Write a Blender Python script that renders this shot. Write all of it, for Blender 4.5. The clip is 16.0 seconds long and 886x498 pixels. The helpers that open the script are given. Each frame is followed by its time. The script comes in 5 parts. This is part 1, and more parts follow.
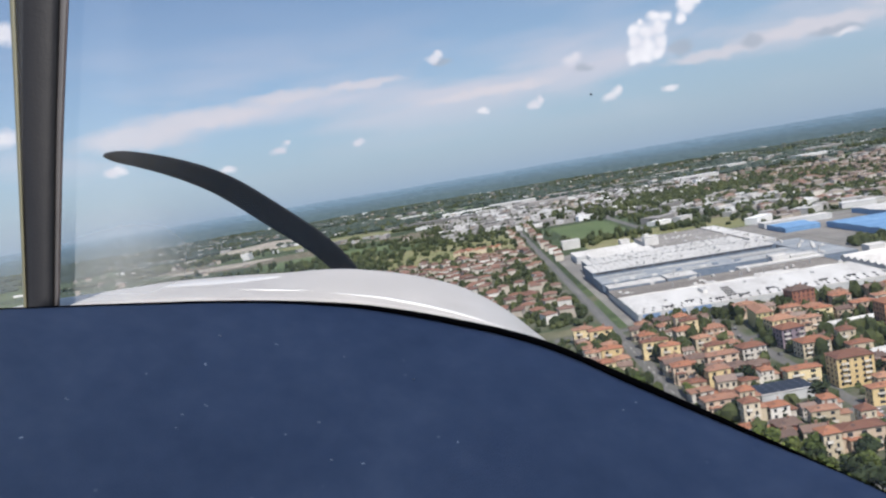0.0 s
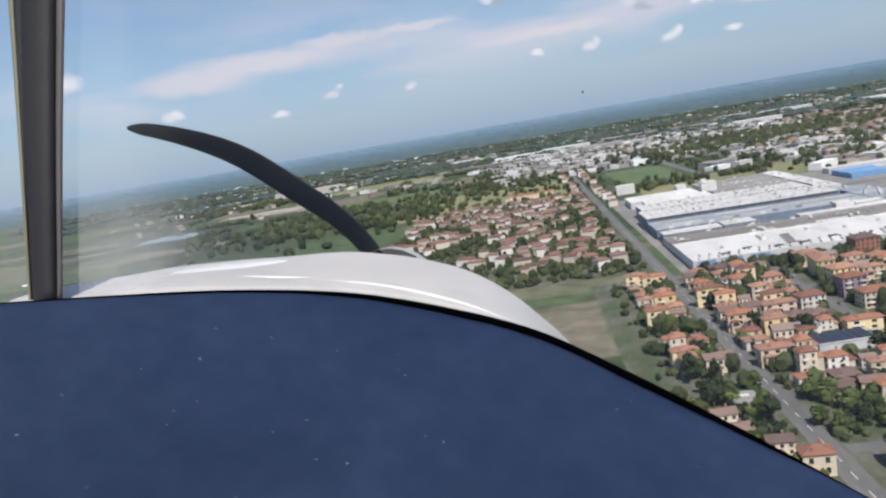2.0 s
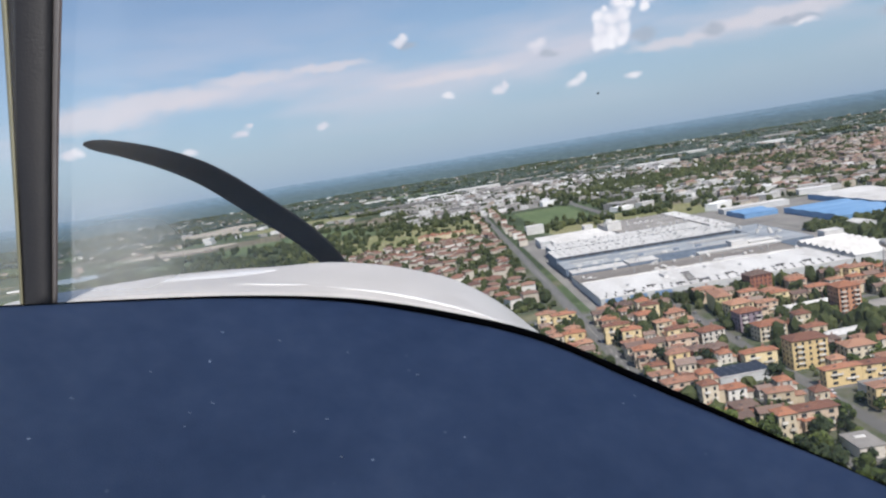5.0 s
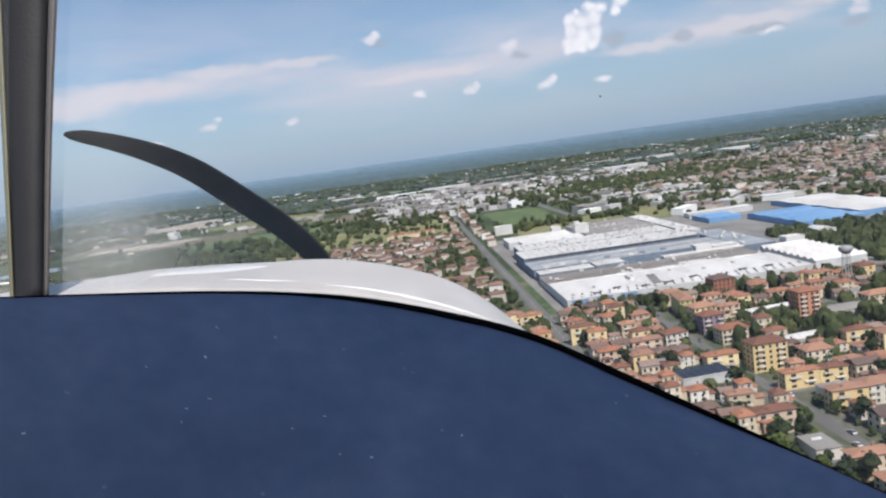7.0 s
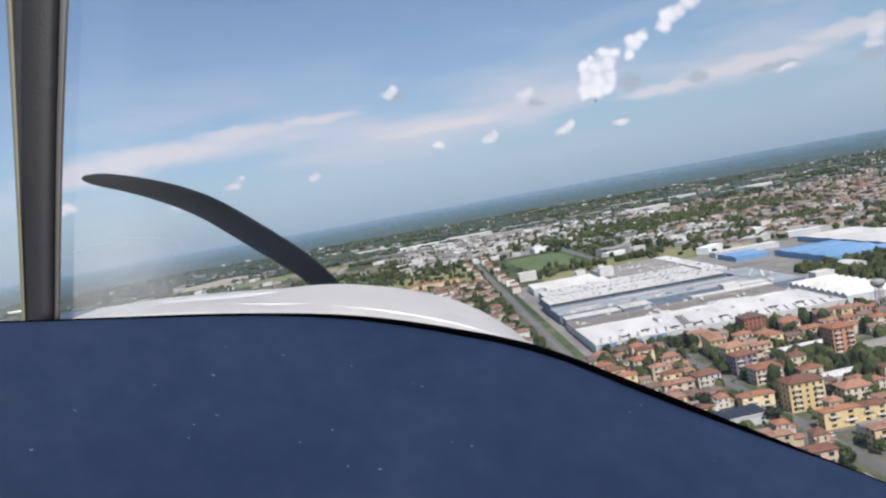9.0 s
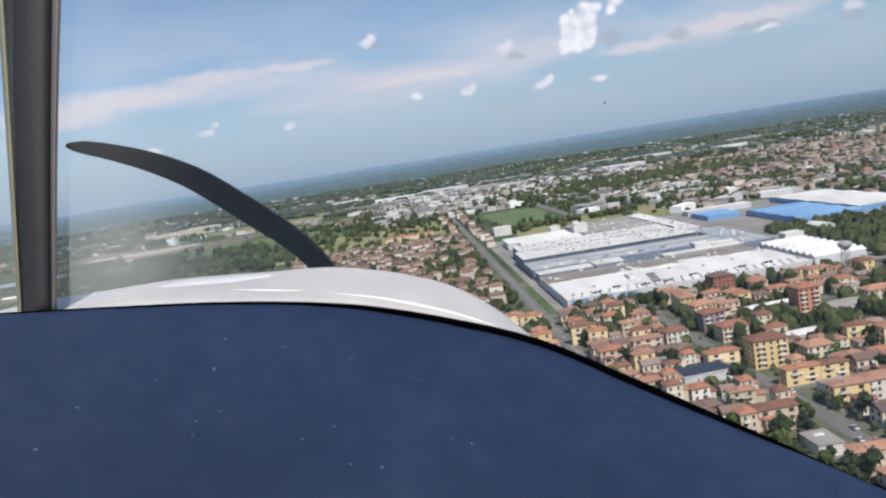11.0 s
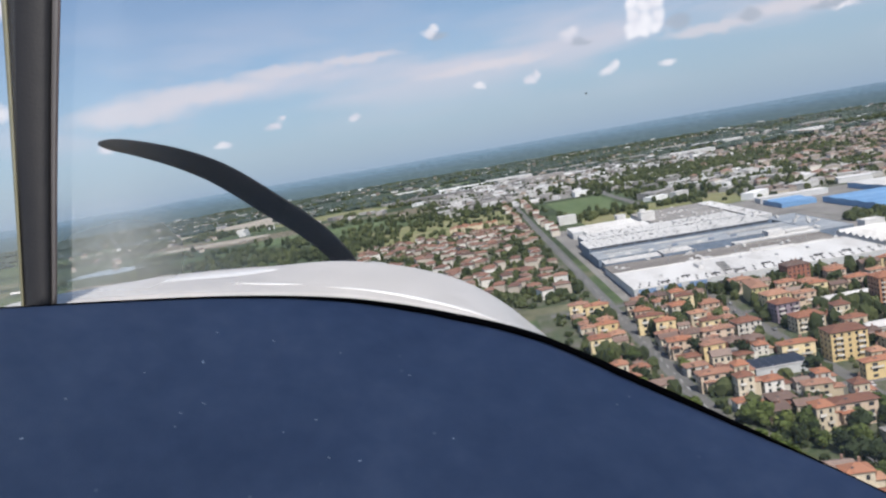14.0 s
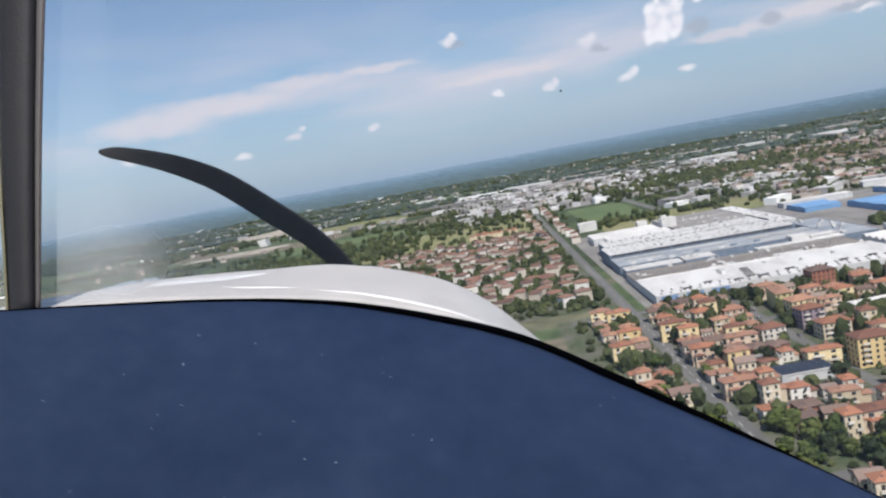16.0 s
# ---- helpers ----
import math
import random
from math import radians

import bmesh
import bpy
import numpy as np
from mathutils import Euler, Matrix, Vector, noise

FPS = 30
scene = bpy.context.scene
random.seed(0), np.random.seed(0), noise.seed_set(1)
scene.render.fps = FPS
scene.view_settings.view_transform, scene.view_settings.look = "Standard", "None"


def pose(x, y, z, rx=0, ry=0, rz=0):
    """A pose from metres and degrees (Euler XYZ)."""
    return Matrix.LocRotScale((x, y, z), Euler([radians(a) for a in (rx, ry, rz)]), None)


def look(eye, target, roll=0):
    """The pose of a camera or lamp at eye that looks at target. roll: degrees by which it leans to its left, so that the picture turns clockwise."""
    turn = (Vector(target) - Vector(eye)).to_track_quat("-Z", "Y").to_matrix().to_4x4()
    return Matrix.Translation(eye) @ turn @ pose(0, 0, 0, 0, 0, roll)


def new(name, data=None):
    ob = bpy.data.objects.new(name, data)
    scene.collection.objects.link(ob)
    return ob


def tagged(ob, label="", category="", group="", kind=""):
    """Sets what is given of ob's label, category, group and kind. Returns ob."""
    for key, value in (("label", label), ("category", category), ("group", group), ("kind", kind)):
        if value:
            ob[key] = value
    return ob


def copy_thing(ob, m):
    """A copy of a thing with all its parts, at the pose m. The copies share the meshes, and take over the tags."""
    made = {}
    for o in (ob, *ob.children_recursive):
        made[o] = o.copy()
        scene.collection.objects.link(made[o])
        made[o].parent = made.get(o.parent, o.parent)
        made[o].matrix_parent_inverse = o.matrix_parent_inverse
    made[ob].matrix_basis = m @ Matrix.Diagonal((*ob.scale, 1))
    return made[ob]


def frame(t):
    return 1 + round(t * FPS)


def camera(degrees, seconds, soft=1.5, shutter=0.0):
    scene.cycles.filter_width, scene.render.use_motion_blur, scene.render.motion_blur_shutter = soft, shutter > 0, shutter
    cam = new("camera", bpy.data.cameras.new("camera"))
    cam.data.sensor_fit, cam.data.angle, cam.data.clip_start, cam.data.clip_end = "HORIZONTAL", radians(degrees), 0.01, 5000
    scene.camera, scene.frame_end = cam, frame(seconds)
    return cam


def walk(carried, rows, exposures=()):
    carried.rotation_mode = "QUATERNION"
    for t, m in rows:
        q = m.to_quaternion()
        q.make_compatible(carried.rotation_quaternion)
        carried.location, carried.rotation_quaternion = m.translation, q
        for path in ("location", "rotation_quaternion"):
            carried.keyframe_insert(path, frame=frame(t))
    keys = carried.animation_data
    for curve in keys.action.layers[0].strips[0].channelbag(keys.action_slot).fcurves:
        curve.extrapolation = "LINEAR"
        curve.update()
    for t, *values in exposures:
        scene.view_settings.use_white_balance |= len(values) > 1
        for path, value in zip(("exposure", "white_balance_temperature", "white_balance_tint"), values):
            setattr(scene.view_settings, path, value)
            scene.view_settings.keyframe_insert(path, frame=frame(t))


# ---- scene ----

# ================= camera and its walk =================
FOV = 60.0
cam = camera(FOV, 16.0, soft=2.25)
EYE = Vector((0, 0, 120))
LEAN = -9.3                       # bank of the aircraft, degrees
DOWN, ASIDE = 6.4, -1.5            # nose-down angle and bearing of the aircraft, degrees


def turned(across, up, lean, x=0.0, y=0.0, z=0.0):
    """Axes to the right, ahead and up, turned to the right, upwards and over to the right, at a place."""
    a, e, w = radians(across), radians(up), radians(lean)
    ahead = Vector((math.sin(a) * math.cos(e), math.cos(a) * math.cos(e), math.sin(e)))
    right = Vector((math.cos(a), -math.sin(a), 0))
    top = right.cross(ahead)
    m = Matrix((right * math.cos(w) - top * math.sin(w), ahead, top * math.cos(w) + right * math.sin(w))).transposed().to_4x4()
    m.translation = (x, y, z)
    return m


CABIN = Matrix.Translation(EYE) @ turned(ASIDE, -DOWN, -LEAN)
LENS = Matrix(((1, 0, 0, 0), (0, 0, -1, 0), (0, 1, 0, 0), (0, 0, 0, 1)))      # a camera's own axes

# seconds; turn to the right, upwards and over in degrees; shift to the right, ahead and upwards in metres: the hand-held camera in the cabin
SWAY = [
    (0.0, -2.274, 0.954, 0.046, 0.0329, 0.0069, -0.0127), (0.5, -3.713, -0.041, -0.326, 0.0545, 0.0124, -0.0017), (1.0, -5.781, -1.362, -0.507, 0.0858, 0.0207, 0.0134),
    (1.5, -7.280, -2.064, -0.132, 0.1105, 0.0253, 0.0215), (2.0, -6.122, -3.176, -0.242, 0.0913, 0.0213, 0.0390), (2.5, -3.720, -2.137, -0.591, 0.0527, 0.0142, 0.0286),
    (3.0, -1.911, -1.199, -0.530, 0.0253, 0.0096, 0.0151), (3.5, -1.234, -0.030, 0.048, 0.0157, 0.0049, 0.0038), (4.0, -0.879, -0.202, -0.393, 0.0092, 0.0070, 0.0042),
    (4.5, -0.160, -0.168, -0.224, -0.0004, 0.0043, -0.0009), (7.0, 2.713, -0.212, -1.064, -0.0365, 0.0017, -0.0022), (7.5, 6.255, 3.042, 0.575, -0.1084, 0.0326, -0.0285),
    (8.0, 7.521, 2.613, -0.799, -0.1291, 0.0121, -0.0328), (8.5, 5.164, 3.398, -0.045, -0.0895, 0.0089, -0.0415), (9.0, 0.931, 3.443, 1.030, -0.0168, 0.0001, -0.0393),
    (9.2, 0.201, 2.313, 0.018, -0.0079, 0.0062, -0.0319), (11.5, 3.711, -0.034, 0.015, -0.0595, 0.0004, 0.0035), (12.0, 4.275, 0.815, 0.234, -0.0697, 0.0005, -0.0039),
    (12.5, 3.618, 0.401, -0.153, -0.0586, -0.0005, -0.0032), (13.0, 0.755, 1.099, 0.539, -0.0107, -0.0005, -0.0093), (13.5, -1.994, 0.433, 0.923, 0.0342, 0.0021, -0.0038),
    (14.0, -2.008, -0.853, 0.161, 0.0340, 0.0033, 0.0088), (14.5, -1.140, -0.735, 0.820, 0.0207, 0.0017, 0.0198), (15.0, 0.125, -3.044, -1.159, 0.0066, 0.0046, 0.0399),
    (15.5, -0.907, -1.243, -0.054, 0.0311, 0.0033, 0.0148), (16.0, -3.502, -0.224, 0.711, 0.0742, 0.0084, 0.0008),
]
walk(cam, [(t, CABIN @ turned(*sway) @ LENS) for t, *sway in SWAY], [(0.0, 0.12, 6300, 13), (16.0, 0.12, 6300, 13)])

# ================= world, sun, exposure =================
SUN_EL, SUN_AZ = 54.0, 162.0       # height; bearing clockwise from straight ahead: behind, a little to the right

world = bpy.data.worlds.new("sky")
scene.world = world
world.use_nodes = True
wn, wl = world.node_tree.nodes, world.node_tree.links
wn.clear()
w_out = wn.new("ShaderNodeOutputWorld")
w_bg = wn.new("ShaderNodeBackground")
w_bg.inputs[1].default_value = 0.10
w_sky = wn.new("ShaderNodeTexSky")
w_sky.sky_type, w_sky.sun_disc = "NISHITA", False
w_sky.sun_elevation, w_sky.sun_rotation = radians(SUN_EL), radians(SUN_AZ)
w_sky.altitude, w_sky.air_density, w_sky.dust_density, w_sky.ozone_density = 150, 1.0, 0.45, 2.2
w_co = wn.new("ShaderNodeTexCoord")
w_dir = w_co.outputs["Generated"]


def w_node(kind, **sets):
    n = wn.new("ShaderNode" + kind)
    for k, v in sets.items():
        if k == "operation":
            n.operation = v
        elif k == "scale":
            n.inputs["Scale"].default_value = v
        elif k == "detail":
            n.inputs["Detail"].default_value = v
    return n


def w_ramp(source, stops):
    r = wn.new("ShaderNodeValToRGB")
    while len(r.color_ramp.elements) < len(stops):
        r.color_ramp.elements.new(0.5)
    for e, (p, v) in zip(r.color_ramp.elements, stops):
        e.position, e.color = p, (v, v, v, 1)
    wl.new(source, r.inputs[0])
    return r.outputs[0]


def w_mixed(fac, base, colour):
    m = wn.new("ShaderNodeMixRGB")
    wl.new(fac, m.inputs[0])
    wl.new(base, m.inputs[1])
    m.inputs[2].default_value = (*colour, 1)
    return m.outputs[0]


w_sep = wn.new("ShaderNodeSeparateXYZ")
wl.new(w_dir, w_sep.inputs[0])
# hazy lower air
tone = w_mixed(w_ramp(w_sep.outputs[2], ((0.0, 0.85), (0.05, 0.65), (0.13, 0.32), (0.30, 0.08), (0.6, 0.0))), w_sky.outputs[0], (2.75, 4.02, 5.5))
# thin streaks in a low layer
w_map = wn.new("ShaderNodeMapping")
w_map.inputs["Scale"].default_value = (2.6, 2.6, 13.0)
w_map.inputs["Location"].default_value = (0.35, 0.1, 0.2)
wl.new(w_dir, w_map.inputs[0])
w_no = w_node("TexNoise", scale=1.6, detail=9)
wl.new(w_map.outputs[0], w_no.inputs[0])
w_mul = w_node("Math", operation="MULTIPLY")
wl.new(w_ramp(w_no.outputs[0], ((0.45, 0.0), (0.66, 0.75))), w_mul.inputs[0])
wl.new(w_ramp(w_sep.outputs[2], ((0.03, 0.0), (0.07, 0.35), (0.11, 0.9), (0.15, 0.5), (0.22, 0.06))), w_mul.inputs[1])
tone = w_mixed(w_mul.outputs[0], tone, (7.0, 6.6, 7.0))
# directions made uneven, for the outlines of the heaped clouds
w_n2 = w_node("TexNoise", scale=62.0, detail=8)
wl.new(w_dir, w_n2.inputs[0])
w_n3 = w_node("TexNoise", scale=26.0, detail=6)
wl.new(w_dir, w_n3.inputs[0])
w_s2 = w_node("VectorMath", operation="SUBTRACT")
wl.new(w_n2.outputs["Color"], w_s2.inputs[0])
w_s2.inputs[1].default_value = (0.5, 0.5, 0.5)
w_s3 = w_node("VectorMath", operation="MULTIPLY")
wl.new(w_s2.outputs[0], w_s3.inputs[0])
w_s3.inputs[1].default_value = (0.017, 0.017, 0.015)
w_add = w_node("VectorMath", operation="ADD")
wl.new(w_dir, w_add.inputs[0])
wl.new(w_s3.outputs[0], w_add.inputs[1])


def puffs(items, colour, base, strong=1.0, lumps=False, core=0.22):
    """Soft heaps of cloud: bearing and height in degrees, half width and half height in degrees."""
    total = None
    for az, el, a, b in items:
        az, el = radians(az), radians(el)
        c = (math.sin(az) * math.cos(el), math.cos(az) * math.cos(el), math.sin(el))
        n1 = w_node("VectorMath", operation="SUBTRACT")
        wl.new(w_add.outputs[0], n1.inputs[0])
        n1.inputs[1].default_value = c
        n2 = w_node("VectorMath", operation="MULTIPLY")
        wl.new(n1.outputs[0], n2.inputs[0])
        n2.inputs[1].default_value = (1 / radians(a), 1 / radians(a), 1 / radians(b))
        n3 = w_node("VectorMath", operation="LENGTH")
        wl.new(n2.outputs[0], n3.inputs[0])
        if total is None:
            total = n3.outputs["Value"]
        else:
            n4 = w_node("Math", operation="SMOOTH_MIN")
            n4.inputs[2].default_value = 0.6 if lumps else 0.45
            wl.new(total, n4.inputs[0])
            wl.new(n3.outputs["Value"], n4.inputs[1])
            total = n4.outputs[0]
    half = w_node("Math", operation="MULTIPLY")
    wl.new(total, half.inputs[0])
    half.inputs[1].default_value = 0.5
    out = w_mixed(w_ramp(half.outputs[0], ((core if lumps else 0.24, strong), (0.50, 0.0))), base, colour)
    if lumps:
        tint = w_mixed(w_ramp(w_n3.outputs[0], ((0.36, 0.0), (0.60, 1.0))), out, colour)
        rgb = tint.node
        rgb.inputs[1].default_value = (*(0.83 * c for c in colour[:2]), 0.87 * colour[2], 1)
        wl.remove(rgb.inputs[1].links[0])
        wl.new(tint, out.node.inputs[2])
    return out


tone = puffs(((-19.0, 7.0, 6.5, 0.9), (-13.0, 7.7, 4.0, 0.6), (-23.5, 6.3, 5.0, 1.1), (-7.5, 7.8, 4.0, 0.4), (1.5, 5.8, 6.0, 0.45), (17.5, 5.4, 4.0, 0.5), (24.0, 5.9, 6.0, 0.7), (30.0, 6.6, 4.0, 0.7)), (7.2, 6.8, 7.0), tone, 0.68)
tone = puffs(((20.0, 5.7, 0.9, 0.55), (25.0, 5.3, 1.9, 0.35), (15.4, 6.3, 1.0, 0.6), (8.6, 6.2, 1.0, 0.3), (-1.4, 8.4, 0.9, 0.3), (30.6, 4.7, 1.0, 0.4)), (3.9, 4.4, 5.1), tone, 0.7)
tone = puffs(((12.4, 6.5, 0.7, 0.6), (12.4, 7.3, 0.6, 0.7), (12.5, 8.1, 0.6, 0.6), (13.2, 6.8, 0.8, 0.8), (13.3, 7.8, 0.8, 0.7), (14.1, 7.0, 0.6, 0.7), (13.0, 6.1, 0.7, 0.5), (13.9, 6.3, 0.7, 0.5), (12.3, 6.0, 0.5, 0.4), (14.1, 8.0, 0.7, 0.7),
              (14.0, 8.8, 0.6, 0.5), (14.6, 8.6, 0.5, 0.45), (13.0, 8.5, 0.35, 0.3), (15.6, 8.2, 0.45, 0.5), (16.1, 8.8, 0.65, 0.6), (16.6, 9.3, 0.7, 0.55), (15.9, 9.2, 0.5, 0.5),
              (18.3, 9.6, 0.75, 0.55), (18.6, 10.2, 0.75, 0.6), (19.4, 10.3, 0.75, 0.6), (20.1, 10.8, 0.7, 0.6), (20.7, 11.3, 0.6, 0.6), (21.5, 11.9, 0.75, 0.6), (22.3, 12.3, 0.8, 0.6)),
             (9.0, 9.0, 9.2), tone, 0.97, True)
tone = puffs(((4.8, 4.3, 0.65, 0.46), (5.3, 4.6, 0.4, 0.40), (10.2, 3.9, 0.75, 0.46), (10.7, 4.2, 0.5, 0.42), (14.3, 3.7, 0.75, 0.36), (-2.0, 8.7, 0.7, 0.45), (-1.5, 9.0, 0.5, 0.4),
              (7.8, 6.8, 0.7, 0.52), (8.3, 7.1, 0.6, 0.52), (-8.4, 3.7, 0.6, 0.35), (1.0, 4.5, 0.5, 0.28), (31.0, 6.1, 0.6, 0.7), (30.8, 5.4, 0.8, 0.4),
              (-14.2, 4.0, 0.8, 0.40), (-13.6, 4.5, 0.4, 0.3), (-25.4, 4.2, 0.9, 0.5), (-30.5, 13.7, 1.6, 0.9), (-31.8, 7.3, 1.6, 0.8), (-18.0, 3.2, 0.8, 0.3), (25.6, 5.1, 0.9, 0.25)), (8.4, 8.3, 8.5), tone, 0.85, True, 0.19)
wl.new(tone, w_bg.inputs[0])
wl.new(w_bg.outputs[0], w_out.inputs[0])

sun = new("sun", bpy.data.lights.new("sun", "SUN"))
sun.data.energy, sun.data.angle, sun.data.color = 5.0, radians(0.53), (1.0, 0.945, 0.85)
sa, se = radians(SUN_AZ), radians(SUN_EL)
SUN_DIR = Vector((math.sin(sa) * math.cos(se), math.cos(sa) * math.cos(se), math.sin(se)))
sun.matrix_world = look(SUN_DIR * 300 + EYE, EYE)


# ================= materials =================
def material(name, ramp, rough=0.8, scale=1.0, detail=6.0, bump=0.0, bump_scale=None, metal=0.0, per_object=0.0,
             per_island=0.0, streak=None, coat=0.0, spec=0.5, fine=0.25):
    """Noise at two scales through a colour ramp, with relief. per_object, per_island: how far pieces differ in tone."""
    m = bpy.data.materials.new(name)
    m.use_nodes = True
    n, l = m.node_tree.nodes, m.node_tree.links
    b = n["Principled BSDF"]
    b.inputs["Roughness"].default_value, b.inputs["Metallic"].default_value = rough, metal
    b.inputs["Coat Weight"].default_value, b.inputs["Specular IOR Level"].default_value = coat, spec
    co = n.new("ShaderNodeTexCoord")
    mp = n.new("ShaderNodeMapping")
    if streak:
        mp.inputs["Scale"].default_value = streak
    l.new(co.outputs["Object"], mp.inputs[0])
    n1 = n.new("ShaderNodeTexNoise")
    n1.inputs["Scale"].default_value, n1.inputs["Detail"].default_value = scale, detail
    l.new(mp.outputs[0], n1.inputs[0])
    n2 = n.new("ShaderNodeTexNoise")
    n2.inputs["Scale"].default_value, n2.inputs["Detail"].default_value = scale * 9.0, 3.0
    l.new(mp.outputs[0], n2.inputs[0])
    mx = n.new("ShaderNodeMixRGB")
    mx.inputs[0].default_value = fine
    l.new(n1.outputs[0], mx.inputs[1])
    l.new(n2.outputs[0], mx.inputs[2])
    fac = mx.outputs[0]
    if per_object or per_island:
        src = n.new("ShaderNodeObjectInfo").outputs["Random"] if per_object else n.new("ShaderNodeNewGeometry").outputs["Random Per Island"]
        m2 = n.new("ShaderNodeMixRGB")
        m2.inputs[0].default_value = per_object or per_island
        l.new(fac, m2.inputs[1])
        l.new(src, m2.inputs[2])
        fac = m2.outputs[0]
        lo, hi = 0.30 * (1 - (per_object or per_island)), 1 - 0.30 * (1 - (per_object or per_island))
    else:
        lo, hi = 0.30, 0.70
    cr = n.new("ShaderNodeValToRGB")
    el = cr.color_ramp.elements
    while len(el) < len(ramp):
        el.new(0.5)
    for i, c in enumerate(ramp):
        el[i].position = lo + (hi - lo) * i / max(1, len(ramp) - 1)
        el[i].color = (*c, 1)
    l.new(fac, cr.inputs[0])
    l.new(cr.outputs[0], b.inputs["Base Color"])
    if bump:
        n3 = n.new("ShaderNodeTexNoise")
        n3.inputs["Scale"].default_value, n3.inputs["Detail"].default_value = bump_scale or scale * 12, 4
        l.new(co.outputs["Object"], n3.inputs[0])
        bp = n.new("ShaderNodeBump")
        bp.inputs["Strength"].default_value, bp.inputs["Distance"].default_value = bump, 0.02
        l.new(n3.outputs[0], bp.inputs["Height"])
        l.new(bp.outputs[0], b.inputs["Normal"])
    return m


def ground_material():
    """Patchwork of fields, meadow and bare soil at two scales."""
    m = bpy.data.materials.new("countryside")
    m.use_nodes = True
    n, l = m.node_tree.nodes, m.node_tree.links
    b = n["Principled BSDF"]
    b.inputs["Roughness"].default_value, b.inputs["Specular IOR Level"].default_value = 0.95, 0.15
    co = n.new("ShaderNodeTexCoord")
    mp = n.new("ShaderNodeMapping")
    mp.inputs["Rotation"].default_value = (0, 0, radians(-8))
    mp.inputs["Scale"].default_value = (0.0042, 0.0075, 0.006)
    l.new(co.outputs["Object"], mp.inputs[0])
    vo = n.new("ShaderNodeTexVoronoi")
    vo.distance = "CHEBYCHEV"
    vo.inputs["Scale"].default_value = 1.0
    l.new(mp.outputs[0], vo.inputs["Vector"])
    cr = n.new("ShaderNodeValToRGB")
    cr.color_ramp.interpolation = "CONSTANT"
    cols = [(0.072, 0.096, 0.046), (0.088, 0.122, 0.056), (0.062, 0.084, 0.042), (0.160, 0.158, 0.095),
            (0.078, 0.106, 0.050), (0.190, 0.168, 0.118), (0.056, 0.076, 0.038), (0.100, 0.132, 0.060)]
    while len(cr.color_ramp.elements) < len(cols):
        cr.color_ramp.elements.new(0.5)
    for i, c in enumerate(cols):
        cr.color_ramp.elements[i].position, cr.color_ramp.elements[i].color = i / len(cols), (*c, 1)
    sep = n.new("ShaderNodeSeparateColor")
    l.new(vo.outputs["Color"], sep.inputs[0])
    l.new(sep.outputs[0], cr.inputs[0])
    no = n.new("ShaderNodeTexNoise")
    no.inputs["Scale"].default_value, no.inputs["Detail"].default_value = 0.05, 9
    l.new(co.outputs["Object"], no.inputs[0])
    r2 = n.new("ShaderNodeValToRGB")
    r2.color_ramp.elements[0].position, r2.color_ramp.elements[0].color = 0.3, (0.52, 0.55, 0.56, 1)
    r2.color_ramp.elements[1].position, r2.color_ramp.elements[1].color = 0.7, (1.15, 1.12, 1.15, 1)
    l.new(no.outputs[0], r2.inputs[0])
    mu = n.new("ShaderNodeMixRGB")
    mu.blend_type, mu.inputs[0].default_value = "MULTIPLY", 1.0
    l.new(cr.outputs[0], mu.inputs[1])
    l.new(r2.outputs[0], mu.inputs[2])
    l.new(mu.outputs[0], b.inputs["Base Color"])
    return m


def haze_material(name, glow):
    """Far land with the haze before it put into its colour and glow."""
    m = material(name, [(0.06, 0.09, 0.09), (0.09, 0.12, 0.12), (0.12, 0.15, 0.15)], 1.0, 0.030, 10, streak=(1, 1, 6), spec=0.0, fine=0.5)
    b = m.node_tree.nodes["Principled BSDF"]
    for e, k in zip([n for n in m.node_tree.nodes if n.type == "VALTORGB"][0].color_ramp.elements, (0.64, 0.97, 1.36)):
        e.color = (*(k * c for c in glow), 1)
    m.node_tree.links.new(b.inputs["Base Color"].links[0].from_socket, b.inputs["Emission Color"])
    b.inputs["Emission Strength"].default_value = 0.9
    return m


# haze as emission: each farther ring glows brighter and bluer
M_DISTANT = [haze_material("distant_haze", glow) for glow in ((0.066, 0.096, 0.108), (0.074, 0.108, 0.128), (0.082, 0.122, 0.150), (0.096, 0.145, 0.184), (0.116, 0.170, 0.216))]
M_GROUND = ground_material()
M_TOWN = material("town_gardens", [(0.030, 0.048, 0.018), (0.046, 0.068, 0.026), (0.085, 0.092, 0.052), (0.125, 0.118, 0.10), (0.19, 0.178, 0.155)], 0.95, 0.045, 8, fine=0.4)
M_YARD = material("factory_yard", [(0.13, 0.125, 0.115), (0.21, 0.20, 0.185), (0.27, 0.255, 0.23)], 0.9, 0.03, 8)
M_ROAD = material("asphalt", [(0.09, 0.088, 0.085), (0.13, 0.127, 0.12), (0.17, 0.165, 0.155)], 0.9, 0.08, 8, streak=(1, 0.25, 1))
M_LINE = material("road_paint", [(0.55, 0.55, 0.52), (0.75, 0.75, 0.72)], 0.7, 0.8)
M_LAWN = material("lawn", [(0.068, 0.104, 0.036), (0.090, 0.130, 0.046), (0.120, 0.150, 0.062)], 0.95, 0.03, 8, streak=(1, 0.3, 1))
M_MEADOW = material("dry_meadow", [(0.13, 0.16, 0.055), (0.19, 0.19, 0.08), (0.25, 0.225, 0.12)], 0.95, 0.02, 9)
M_SAND = material("quarry_sand", [(0.22, 0.19, 0.15), (0.36, 0.32, 0.26), (0.50, 0.46, 0.40)], 0.95, 0.02, 9)
